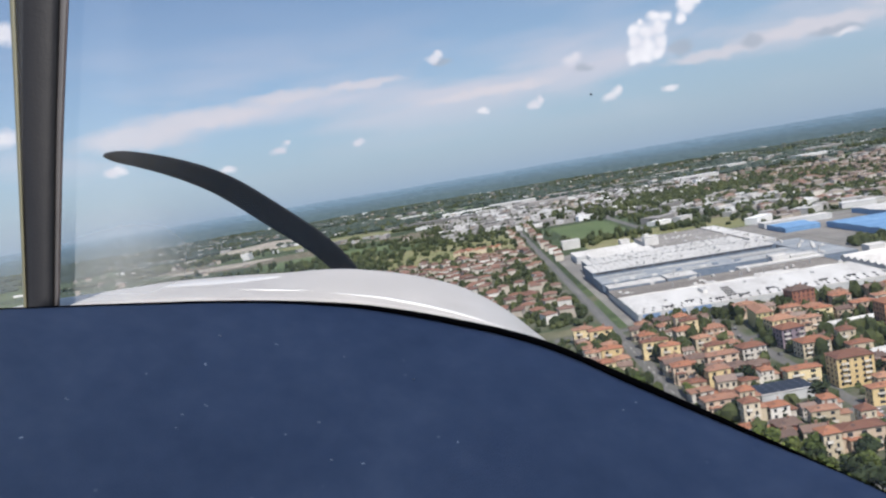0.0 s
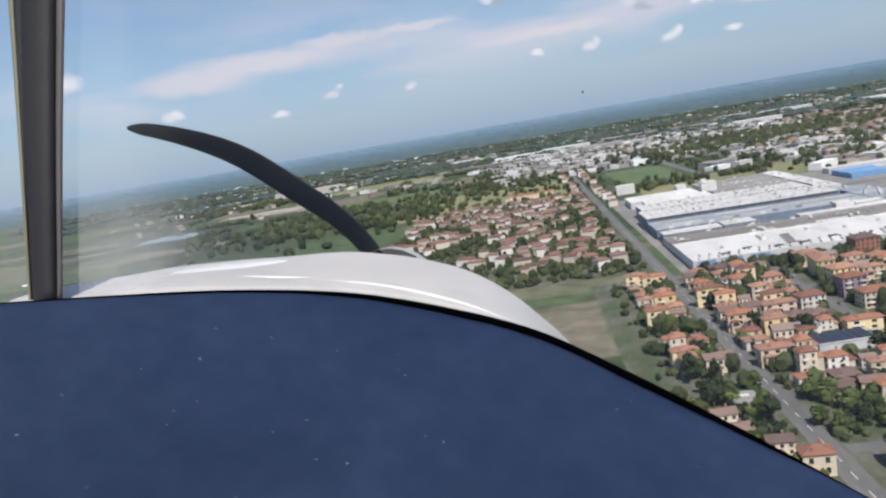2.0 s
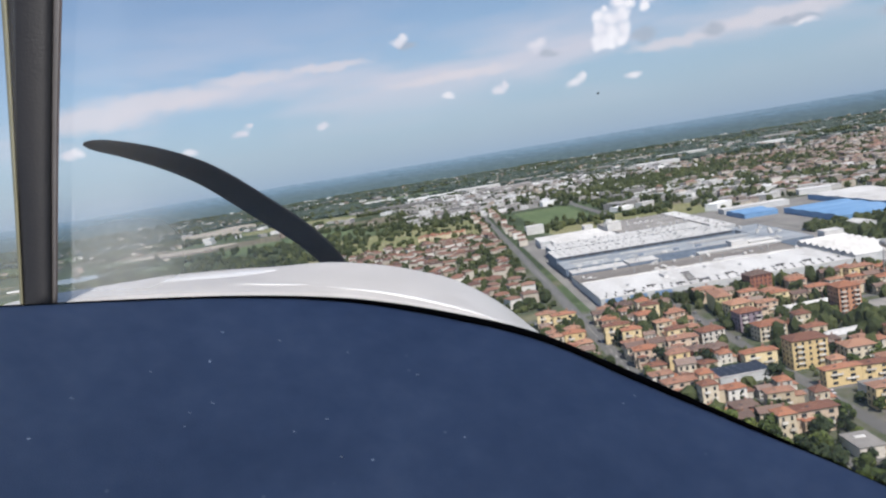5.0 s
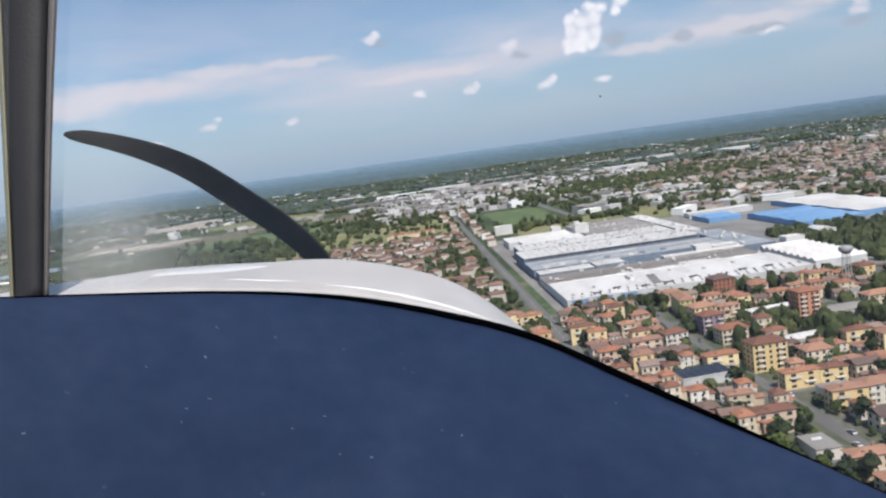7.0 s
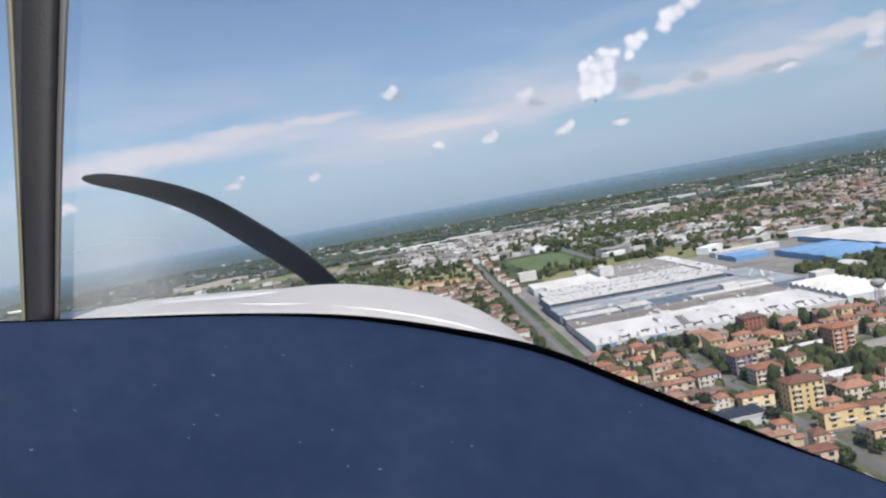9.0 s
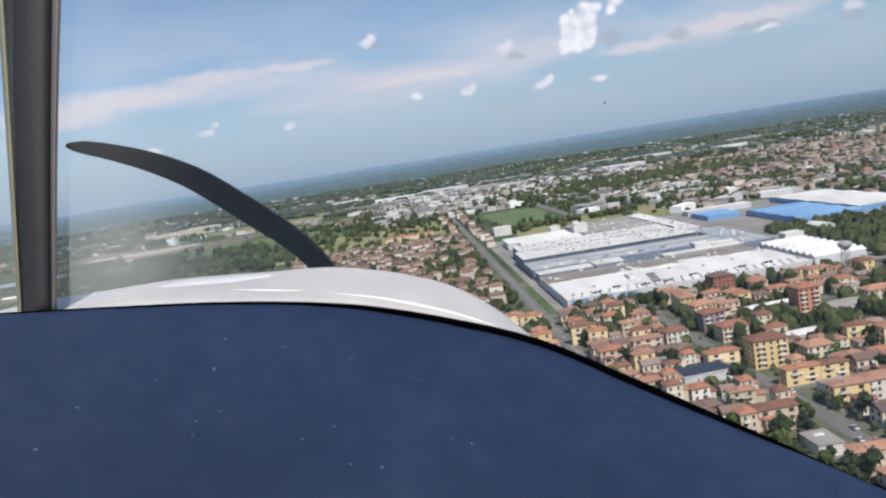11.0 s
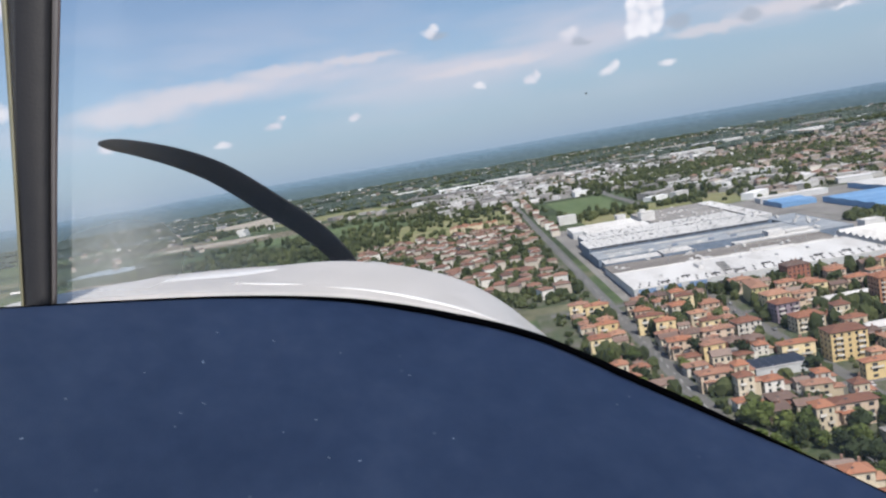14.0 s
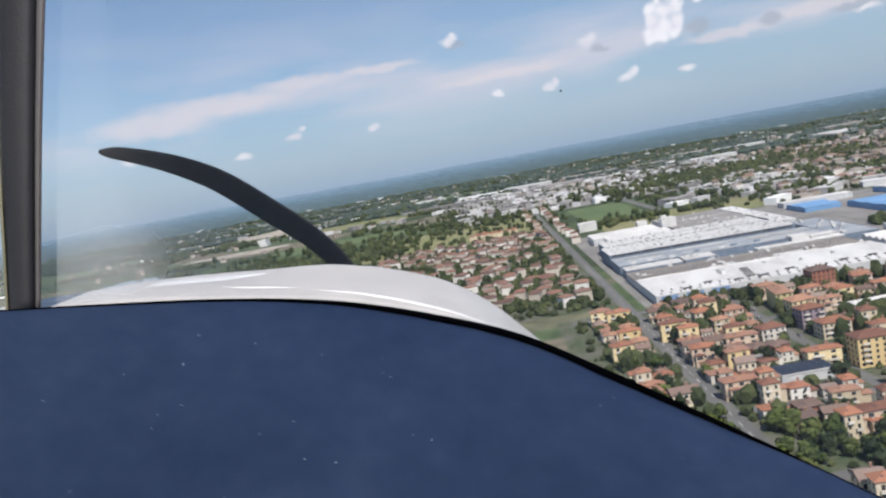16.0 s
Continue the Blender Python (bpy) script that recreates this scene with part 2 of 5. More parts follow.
M_POND = material("pond_water", [(0.10, 0.12, 0.12), (0.15, 0.17, 0.17)], 0.12, 0.01, 4)
M_WALLS = [material("plaster_" + k, c, 0.9, 0.35, 6, per_object=0.55) for k, c in (
    ("cream", [(0.47, 0.385, 0.265), (0.60, 0.515, 0.375), (0.72, 0.64, 0.50)]),
    ("white", [(0.47, 0.43, 0.37), (0.64, 0.60, 0.53), (0.80, 0.77, 0.71)]),
    ("yellow", [(0.60, 0.44, 0.21), (0.71, 0.56, 0.30), (0.78, 0.66, 0.41)]),
    ("peach", [(0.44, 0.31, 0.215), (0.56, 0.43, 0.315), (0.66, 0.54, 0.41)]),
    ("brick", [(0.26, 0.10, 0.065), (0.33, 0.135, 0.085), (0.38, 0.17, 0.11)]),
    ("ochre", [(0.40, 0.34, 0.15), (0.50, 0.43, 0.20), (0.56, 0.49, 0.25)]),
    ("orange", [(0.42, 0.20, 0.11), (0.50, 0.25, 0.145), (0.56, 0.31, 0.19)]),
    ("mauve", [(0.24, 0.19, 0.22), (0.31, 0.24, 0.27), (0.36, 0.29, 0.31)]))]
M_TILES = [material("roof_tiles_" + k, c, 0.85, 0.6, 7, bump=0.5, bump_scale=6, per_object=0.65) for k, c in (
    ("orange", [(0.115, 0.056, 0.040), (0.21, 0.092, 0.056), (0.33, 0.142, 0.078), (0.27, 0.148, 0.100), (0.42, 0.225, 0.135)]),
    ("brown", [(0.085, 0.060, 0.052), (0.15, 0.098, 0.078), (0.21, 0.142, 0.112), (0.27, 0.215, 0.180)]))]
M_FARROOF = material("far_tiles", [(0.080, 0.060, 0.054), (0.150, 0.096, 0.076), (0.27, 0.150, 0.105), (0.20, 0.145, 0.120), (0.30, 0.275, 0.255), (0.34, 0.235, 0.175)], 0.9, 0.1, per_island=0.85)
M_VILLAGEROOF = material("village_tiles", [(0.085, 0.050, 0.040), (0.150, 0.078, 0.057), (0.230, 0.115, 0.077), (0.185, 0.115, 0.088), (0.28, 0.155, 0.105)], 0.9, 0.1, per_island=0.85)
M_VILLAGEWALL = material("village_plaster", [(0.36, 0.30, 0.235), (0.58, 0.53, 0.45), (0.75, 0.73, 0.68)], 0.9, 0.1, per_island=0.85)
M_FARWALL = material("far_plaster", [(0.20, 0.165, 0.135), (0.34, 0.295, 0.245), (0.45, 0.39, 0.31), (0.62, 0.59, 0.54)], 0.9, 0.1, per_island=0.85)
M_FARSHED = material("far_sheds", [(0.13, 0.125, 0.12), (0.22, 0.21, 0.20), (0.34, 0.32, 0.30), (0.46, 0.45, 0.43), (0.62, 0.61, 0.60), (0.86, 0.86, 0.84)], 0.7, 0.05, per_island=0.85)
M_PANE = material("window_glass", [(0.03, 0.035, 0.04), (0.06, 0.065, 0.07)], 0.15, 0.5, per_object=0.8)
M_CHIM = material("chimney_brick", [(0.25, 0.13, 0.09), (0.36, 0.24, 0.18)], 0.9, 1.0)
M_ROOFWHITE = material("white_roof", [(0.34, 0.325, 0.30), (0.54, 0.525, 0.50), (0.65, 0.64, 0.615), (0.71, 0.70, 0.675)], 0.6, 0.05, 10, streak=(1, 0.35, 1), fine=0.4)
M_ROOFGREY = material("grey_roof", [(0.18, 0.168, 0.155), (0.26, 0.245, 0.225), (0.34, 0.325, 0.30)], 0.8, 0.05, 9, streak=(0.4, 1, 1))
M_ROOFBROWN = material("brown_grey_roof", [(0.125, 0.112, 0.098), (0.20, 0.182, 0.162), (0.275, 0.255, 0.23)], 0.85, 0.045, 9, streak=(0.35, 1, 1), fine=0.4)
M_ROOFBLUE = material("blue_grey_roof", [(0.19, 0.215, 0.235), (0.29, 0.315, 0.335), (0.44, 0.455, 0.465)], 0.55, 0.07, 9, streak=(0.22, 1.3, 1), fine=0.45)
M_ROOFSILV = material("ribbed_pale_roof", [(0.30, 0.29, 0.275), (0.52, 0.51, 0.485), (0.62, 0.61, 0.585), (0.76, 0.75, 0.72)], 0.6, 0.11, 9, streak=(0.35, 1.3, 1), fine=0.5)
M_SHEETWALL = material("sheet_wall", [(0.40, 0.41, 0.42), (0.52, 0.53, 0.53), (0.62, 0.62, 0.61)], 0.7, 0.2)
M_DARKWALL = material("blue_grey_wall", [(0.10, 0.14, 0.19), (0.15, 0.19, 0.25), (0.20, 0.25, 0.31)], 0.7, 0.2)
M_BLUEWALL = material("blue_sheet", [(0.10, 0.20, 0.34), (0.14, 0.28, 0.48), (0.18, 0.34, 0.56), (0.36, 0.46, 0.58)], 0.6, 0.05, 9, streak=(0.3, 1, 1), fine=0.5)
M_PALEBLUE = material("pale_blue_panel", [(0.14, 0.23, 0.40), (0.20, 0.31, 0.48)], 0.6, 0.3)
M_DARK = material("dark_opening", [(0.03, 0.03, 0.032), (0.06, 0.06, 0.06)], 0.7, 0.5)
M_SOLAR = material("solar_glass", [(0.022, 0.028, 0.042), (0.04, 0.048, 0.064)], 0.3, 0.5)
M_STEEL = material("weathered_steel", [(0.30, 0.30, 0.30), (0.45, 0.45, 0.44)], 0.5, 0.8, metal=0.4)
M_BARK = material("bark", [(0.06, 0.045, 0.03), (0.11, 0.085, 0.06)], 0.95, 2.0)
M_LEAF = material("leaves", [(0.030, 0.044, 0.012), (0.060, 0.084, 0.022), (0.095, 0.122, 0.033), (0.140, 0.165, 0.045)], 0.8, 0.5, per_object=0.55, spec=0.2)
M_LEAFDARK = material("dark_leaves", [(0.020, 0.030, 0.012), (0.034, 0.048, 0.019)], 0.8, 0.5, per_object=0.55, spec=0.2)
M_WOODS = material("woods", [(0.026, 0.035, 0.015), (0.046, 0.057, 0.024), (0.090, 0.102, 0.040)], 0.9, 0.1, per_island=0.7, spec=0.1)
# haze put into the colour: paler and bluer than the nearer woods
M_HAZEWOODS = material("far_woods", [(0.042, 0.060, 0.050), (0.060, 0.080, 0.068), (0.088, 0.110, 0.090)], 0.95, 0.02, per_island=0.6, spec=0.05)
M_COWL = material("white_aircraft_paint", [(0.40, 0.385, 0.370), (0.46, 0.444, 0.428), (0.53, 0.512, 0.495)], 0.42, 2.6, 8, coat=0.12, fine=0.4)
# very pale: highlights put on the cowling as colour, and its white trim
M_GLINTTRIM = material("glint_and_trim", [(0.80, 0.79, 0.77), (0.88, 0.87, 0.85)], 0.25, 3.0, coat=0.5)
M_RUBBER = material("black_rubber", [(0.004, 0.003, 0.003), (0.010, 0.008, 0.008)], 0.95, 12, spec=0.05)
M_POST = material("dark_post", [(0.018, 0.018, 0.021), (0.024, 0.024, 0.027), (0.032, 0.031, 0.033)], 0.6, 5.0, 6, bump=0.08, bump_scale=300, spec=0.25)
M_POSTLIP = material("pale_post_flange", [(0.075, 0.071, 0.074), (0.105, 0.099, 0.102)], 0.6, 8.0)
M_POSTLIT = material("lit_olive_edge", [(0.15, 0.143, 0.088), (0.21, 0.20, 0.13)], 0.55, 8.0)
M_POSTSEAL = material("brown_rubber", [(0.11, 0.082, 0.082), (0.15, 0.118, 0.115)], 0.7, 8.0)
M_BLADE = material("propeller_paint", [(0.006, 0.007, 0.009), (0.012, 0.013, 0.016)], 0.7, 3.0, spec=0.08)
M_LINT = material("pale_lint", [(0.75, 0.77, 0.8), (0.85, 0.86, 0.88)], 0.9, 50.0)
M_CAR = material("car_paint", [(0.04, 0.045, 0.05), (0.30, 0.30, 0.31), (0.65, 0.65, 0.65), (0.30, 0.03, 0.03), (0.70, 0.70, 0.70)], 0.3, 0.1, per_object=0.95, coat=0.6)


def vinyl_material():
    """Dark blue dusty vinyl with a fine grain, pale smudges and sparse flecks."""
    m = material("blue_vinyl", [(0.136, 0.176, 0.262), (0.195, 0.236, 0.333), (0.272, 0.312, 0.410)], 0.75, 3.4, 10, bump=0.25, bump_scale=900, spec=0.22, fine=0.35)
    n, l = m.node_tree.nodes, m.node_tree.links
    b = n["Principled BSDF"]
    base = b.inputs["Base Color"].links[0].from_socket
    co = n.new("ShaderNodeTexCoord")
    vo = n.new("ShaderNodeTexVoronoi")
    vo.inputs["Scale"].default_value = 34.0
    l.new(co.outputs["Object"], vo.inputs["Vector"])
    th = n.new("ShaderNodeValToRGB")
    th.color_ramp.elements[0].position, th.color_ramp.elements[0].color = 0.045, (1, 1, 1, 1)
    th.color_ramp.elements[1].position, th.color_ramp.elements[1].color = 0.085, (0, 0, 0, 1)
    l.new(vo.outputs["Distance"], th.inputs[0])
    sep = n.new("ShaderNodeSeparateColor")
    l.new(vo.outputs["Color"], sep.inputs[0])
    po = n.new("ShaderNodeMath")
    po.operation = "POWER"
    po.inputs[1].default_value = 3.2
    l.new(sep.outputs[0], po.inputs[0])
    mu = n.new("ShaderNodeMath")
    mu.operation = "MULTIPLY"
    l.new(th.outputs[0], mu.inputs[0])
    l.new(po.outputs[0], mu.inputs[1])
    m2 = n.new("ShaderNodeMath")
    m2.operation = "MULTIPLY"
    m2.inputs[1].default_value = 0.45
    l.new(mu.outputs[0], m2.inputs[0])
    mx = n.new("ShaderNodeMixRGB")
    mx.inputs[2].default_value = (0.60, 0.65, 0.70, 1)
    l.new(m2.outputs[0], mx.inputs[0])
    l.new(base, mx.inputs[1])
    l.new(mx.outputs[0], b.inputs["Base Color"])
    return m


M_VINYL = vinyl_material()


def screen_material():
    """Clear plastic with a thin, uneven pale film that stands in for haze."""
    m = bpy.data.materials.new("hazed_windscreen")
    m.use_nodes = True
    n, l = m.node_tree.nodes, m.node_tree.links
    n.remove(n["Principled BSDF"])
    clear, film, mix = n.new("ShaderNodeBsdfTransparent"), n.new("ShaderNodeBsdfTranslucent"), n.new("ShaderNodeMixShader")
    film.inputs[0].default_value = (0.86, 0.87, 0.87, 1)
    veil, both_ways = n.new("ShaderNodeBsdfDiffuse"), n.new("ShaderNodeMixShader")
    veil.inputs[0].default_value = (0.74, 0.76, 0.78, 1)
    both_ways.inputs[0].default_value = 0.5
    l.new(film.outputs[0], both_ways.inputs[1])
    l.new(veil.outputs[0], both_ways.inputs[2])
    co, no, cr = n.new("ShaderNodeTexCoord"), n.new("ShaderNodeTexNoise"), n.new("ShaderNodeValToRGB")
    no.inputs["Scale"].default_value, no.inputs["Detail"].default_value = 5.0, 5
    l.new(co.outputs["Object"], no.inputs[0])
    cr.color_ramp.elements[0].position, cr.color_ramp.elements[0].color = 0.3, (0.055, 0.055, 0.055, 1)
    cr.color_ramp.elements[1].position, cr.color_ramp.elements[1].color = 0.75, (0.11, 0.11, 0.11, 1)
    l.new(no.outputs[0], cr.inputs[0])
    # a denser patch of the film by the post
    sub, mul, ln = n.new("ShaderNodeVectorMath"), n.new("ShaderNodeVectorMath"), n.new("ShaderNodeVectorMath")
    sub.operation, mul.operation, ln.operation = "SUBTRACT", "MULTIPLY", "LENGTH"
    sub.inputs[1].default_value, mul.inputs[1].default_value = (-0.325, 0.75, -0.012), (1 / 0.23, 1 / 0.36, 1 / 0.095)
    l.new(co.outputs["Object"], sub.inputs[0])
    l.new(sub.outputs[0], mul.inputs[0])
    l.new(mul.outputs[0], ln.inputs[0])
    sm = n.new("ShaderNodeValToRGB")
    sm.color_ramp.interpolation = "EASE"
    sm.color_ramp.elements[0].position, sm.color_ramp.elements[0].color = 0.0, (0.85, 0.85, 0.85, 1)
    sm.color_ramp.elements[1].position, sm.color_ramp.elements[1].color = 1.0, (0, 0, 0, 1)
    l.new(ln.outputs["Value"], sm.inputs[0])
    blot, both = n.new("ShaderNodeMath"), n.new("ShaderNodeMath")
    blot.operation, both.operation = "MULTIPLY_ADD", "MULTIPLY"
    l.new(sm.outputs[0], both.inputs[0])
    l.new(no.outputs[0], both.inputs[1])
    l.new(both.outputs[0], blot.inputs[0])
    blot.inputs[1].default_value = 0.75
    l.new(cr.outputs[0], blot.inputs[2])
    l.new(blot.outputs[0], mix.inputs[0])
    l.new(clear.outputs[0], mix.inputs[1])
    l.new(both_ways.outputs[0], mix.inputs[2])
    l.new(mix.outputs[0], n["Material Output"].inputs[0])
    return m


M_SCREEN = screen_material()


# ================= building blocks =================
class Shape:
    """Gathers vertices and faces of one mesh."""

    def __init__(self):
        self.v, self.f = [], []

    def add(self, verts, faces):
        k = len(self.v)
        self.v += [tuple(p) for p in verts]
        self.f += [tuple(i + k for i in f) for f in faces]
        return self

    def box(self, x0, x1, y0, y1, z0, z1, top=0.0):
        """A box; top draws the upper edges in."""
        t = top
        return self.add([(x0, y0, z0), (x1, y0, z0), (x1, y1, z0), (x0, y1, z0),
                         (x0 + t, y0 + t, z1), (x1 - t, y0 + t, z1), (x1 - t, y1 - t, z1), (x0 + t, y1 - t, z1)],
                        [(3, 2, 1, 0), (4, 5, 6, 7), (0, 1, 5, 4), (1, 2, 6, 5), (2, 3, 7, 6), (3, 0, 4, 7)])

    def hip(self, w, d, z, rise, over=0.6, thick=0.22, gable=False):
        """A hipped or gabled roof with eaves over a plan w by d, ridge along x."""
        a, b = w / 2 + over, d / 2 + over
        r = a if gable else max(0.0, a - b)
        lo = z - 0.25
        return self.add([(-a, -b, lo), (a, -b, lo), (a, b, lo), (-a, b, lo), (-a, -b, lo + thick), (a, -b, lo + thick), (a, b, lo + thick), (-a, b, lo + thick),
                         (-r, 0, lo + thick + rise), (r, 0, lo + thick + rise)],
                        [(3, 2, 1, 0), (0, 1, 5, 4), (1, 2, 6, 5), (2, 3, 7, 6), (3, 0, 4, 7), (4, 5, 9, 8), (6, 7, 8, 9), (5, 6, 9), (7, 4, 8)])

    def tube(self, a, b, r0, r1, sides=6):
        a, b = Vector(a), Vector(b)
        q = (b - a).to_track_quat("Z", "Y")
        vs = []
        for p, r in ((a, r0), (b, r1)):
            for i in range(sides):
                w = 2 * math.pi * i / sides
                vs.append(p + q @ Vector((r * math.cos(w), r * math.sin(w), 0)))
        fs = [(i, (i + 1) % sides, sides + (i + 1) % sides, sides + i) for i in range(sides)]
        fs += [tuple(range(sides - 1, -1, -1)), tuple(range(sides, 2 * sides))]
        return self.add(vs, fs)

    def grid(self, rows):
        """Skin over rows of points of equal length."""
        k = len(rows[0])
        fs = [(r * k + c, r * k + c + 1, (r + 1) * k + c + 1, (r + 1) * k + c) for r in range(len(rows) - 1) for c in range(k - 1)]
        return self.add([p for row in rows for p in row], fs)

    def mesh(self, name, mat, smooth=False):
        me = bpy.data.meshes.new(name)
        me.from_pydata(self.v, [], self.f)
        me.materials.append(mat)
        if smooth:
            me.polygons.foreach_set("use_smooth", [True] * len(me.polygons))
        me.update()
        return me


def part(name, shape, mat, parent, label="", smooth=False, at=None):
    """One mesh object under a thing or a part. shape: a Shape, or a mesh to share."""
    ob = new(name, shape.mesh(name, mat, smooth) if isinstance(shape, Shape) else shape)
    ob.parent = parent
    if at is not None:
        ob.matrix_basis = at
    return tagged(ob, label)


def sheet(name, pts, mat, z, label, category):
    s = Shape().add([(x, y, z) for x, y in pts], [tuple(range(len(pts)))])
    return tagged(new(name, s.mesh(name, mat)), label, category, kind="structure")


rng = random.Random(7)
PHI = 1.0                                        # the town's grid, turned against straight ahead
E1 = Vector((math.cos(radians(PHI)), math.sin(radians(PHI)), 0))
E2 = Vector((-E1.y, E1.x, 0))
PLANT = Vector((92, 526, 0))                       # near corner of the factory


def plan(a, b, z=0.0):
    """A place in metres along and away from the factory's front."""
    return PLANT + E1 * a + E2 * b + Vector((0, 0, z))


def grid_of(x, y):
    d = Vector((x, y, 0)) - PLANT
    return d.dot(E1), d.dot(E2)


def at_plan(a, b, turn=0.0, z=0.0):
    p = plan(a, b, z)
    return pose(p.x, p.y, p.z, 0, 0, PHI + turn)


def plot(name, a0, a1, b0, b1, mat, z, label, category):
    return sheet(name, [plan(a, b).to_2d() for a, b in ((a0, b0), (a1, b0), (a1, b1), (a0, b1))], mat, z, label, category)


# ================= ground, roads, distance =================
g = Shape().add([(x * 700 - 4900, y * 700 - 4900, 0) for y in range(15) for x in range(15)],
                [(r * 15 + c, r * 15 + c + 1, (r + 1) * 15 + c + 1, (r + 1) * 15 + c) for r in range(14) for c in range(14)])
tagged(new("ground", g.mesh("ground", M_GROUND)), "flat farmland in a patchwork of green and tan fields", "ground", kind="structure")

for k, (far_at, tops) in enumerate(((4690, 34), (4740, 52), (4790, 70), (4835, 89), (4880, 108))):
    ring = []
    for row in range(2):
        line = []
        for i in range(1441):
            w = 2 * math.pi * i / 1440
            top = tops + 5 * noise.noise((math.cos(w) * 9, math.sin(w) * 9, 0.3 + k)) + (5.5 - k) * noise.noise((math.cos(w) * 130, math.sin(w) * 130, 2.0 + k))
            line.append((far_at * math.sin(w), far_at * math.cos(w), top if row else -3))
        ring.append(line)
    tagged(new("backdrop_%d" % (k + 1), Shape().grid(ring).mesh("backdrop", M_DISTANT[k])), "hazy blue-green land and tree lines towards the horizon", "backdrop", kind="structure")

plot("pavement_town", -70, 420, -420, -2, M_TOWN, 0.03, "gardens and paved yards between the houses", "pavement")
plot("pavement_middle", 241, 424, 0, 190, M_TOWN, 0.023, "yards and gardens between the plant and the town", "pavement")
plot("pavement_sheds", 241, 424, 190, 447, M_YARD, 0.023, "grey paved yard round the blue sheds", "pavement")
plot("pavement_east", 425, 900, -420, 445, M_TOWN, 0.024, "gardens and yards of the town beside the plant", "pavement")
plot("pavement_behind", 262, 900, 452, 900, M_TOWN, 0.022, "yards and gardens behind the blue sheds", "pavement")
plot("pavement_plant", -8, 240, 0, 445, M_YARD, 0.04, "grey concrete factory yard", "pavement")
plot("pavement_settlement", -262, -22, 20, 575, M_TOWN, 0.03, "gardens and yards of a small settlement", "pavement")
plot("pavement_industry", -160, 560, 930, 1900, M_YARD, 0.02, "pale paved ground between industrial sheds", "pavement")
plot("lawn_field", 34, 128, 610, 880, M_LAWN, 0.05, "mown green field behind the factory", "field")
plot("meadow_behind", 40, 260, 450, 600, M_MEADOW, 0.03, "dry grass behind the factory", "field")
plot("meadow_road", -330, -30, 582, 900, M_MEADOW, 0.03, "rough yellow-green meadow", "field")
plot("road_main", -23, -15, -420, 1500, M_ROAD, 0.07, "straight grey asphalt main road", "road")
plot("road_front", -60, 420, -16, -8, M_ROAD, 0.08, "asphalt street along the factory front", "road")
plot("road_side", 286, 294, -420, 160, M_ROAD, 0.075, "asphalt street beside the factory", "road")
plot("road_far", 138, 150, 610, 1800, M_ROAD, 0.08, "asphalt road through the industrial area", "road")
for i, b in enumerate((-78, -146, -214, -282)):
    plot("road_cross_%d" % (i + 1), -14, 420, b - 3.2, b + 3.2, M_ROAD, 0.06 + 0.002 * i, "narrow residential street", "road")
for i, a in enumerate((44, 134, 208)):
    plot("road_lane_%d" % (i + 1), a - 3, a + 3, -420, -16, M_ROAD, 0.085 + 0.002 * i, "residential street between houses", "road")
lines = Shape()
for i in range(60):
    b = -410 + i * 12
    p = [plan(x, y, 0.10) for x, y in ((-19.12, b), (-18.88, b), (-18.88, b + 5), (-19.12, b + 5))]
    lines.add(p, [(0, 1, 2, 3)])
tagged(new("road_marking", lines.mesh("road_marking", M_LINE)), "dashed white centre line of the main road", "road marking", kind="stuff")


def blob_sheet(name, cx, cy, rx, ry, mat, z, label, category, seed):
    pts = []
    for i in range(48):
        w = 2 * math.pi * i / 48
        k = 1 + 0.45 * noise.noise((math.cos(w) * 1.6 + seed, math.sin(w) * 1.6, seed))
        pts.append((cx + rx * k * math.cos(w), cy + ry * k * math.sin(w)))
    return sheet(name, pts, mat, z, label, category)


blob_sheet("quarry_floor", -760, 2560, 120, 190, M_SAND, 0.05, "pale sand quarry among fields", "quarry", 1.3)
blob_sheet("quarry_pit", -640, 1810, 150, 60, M_SAND, 0.05, "bare pit of pale sand by the quarry", "quarry", 3.7)
blob_sheet("quarry_track", -690, 2270, 60, 120, M_SAND, 0.055, "sandy track at the quarry", "quarry", 6.9)
blob_sheet("quarry_edge", -880, 2260, 90, 110, M_SAND, 0.06, "bare sandy ground by the quarry track", "quarry", 4.1)
blob_sheet("pond", -760, 1500, 90, 60, M_POND, 0.08, "grey gravel pond", "water", 7.7)
blob_sheet("meadow_west", -420, 2150, 210, 110, M_MEADOW, 0.04, "tan hay meadow", "field", 2.2)
blob_sheet("meadow_middle", -330, 1600, 150, 90, M_LAWN, 0.045, "bright green meadow", "field", 9.2)
blob_sheet("meadow_north", -180, 2900, 260, 130, M_LAWN, 0.045, "green field beyond the sheds", "field", 5.2)


# ================= factory =================
KA = 0.79                          # widths along the front


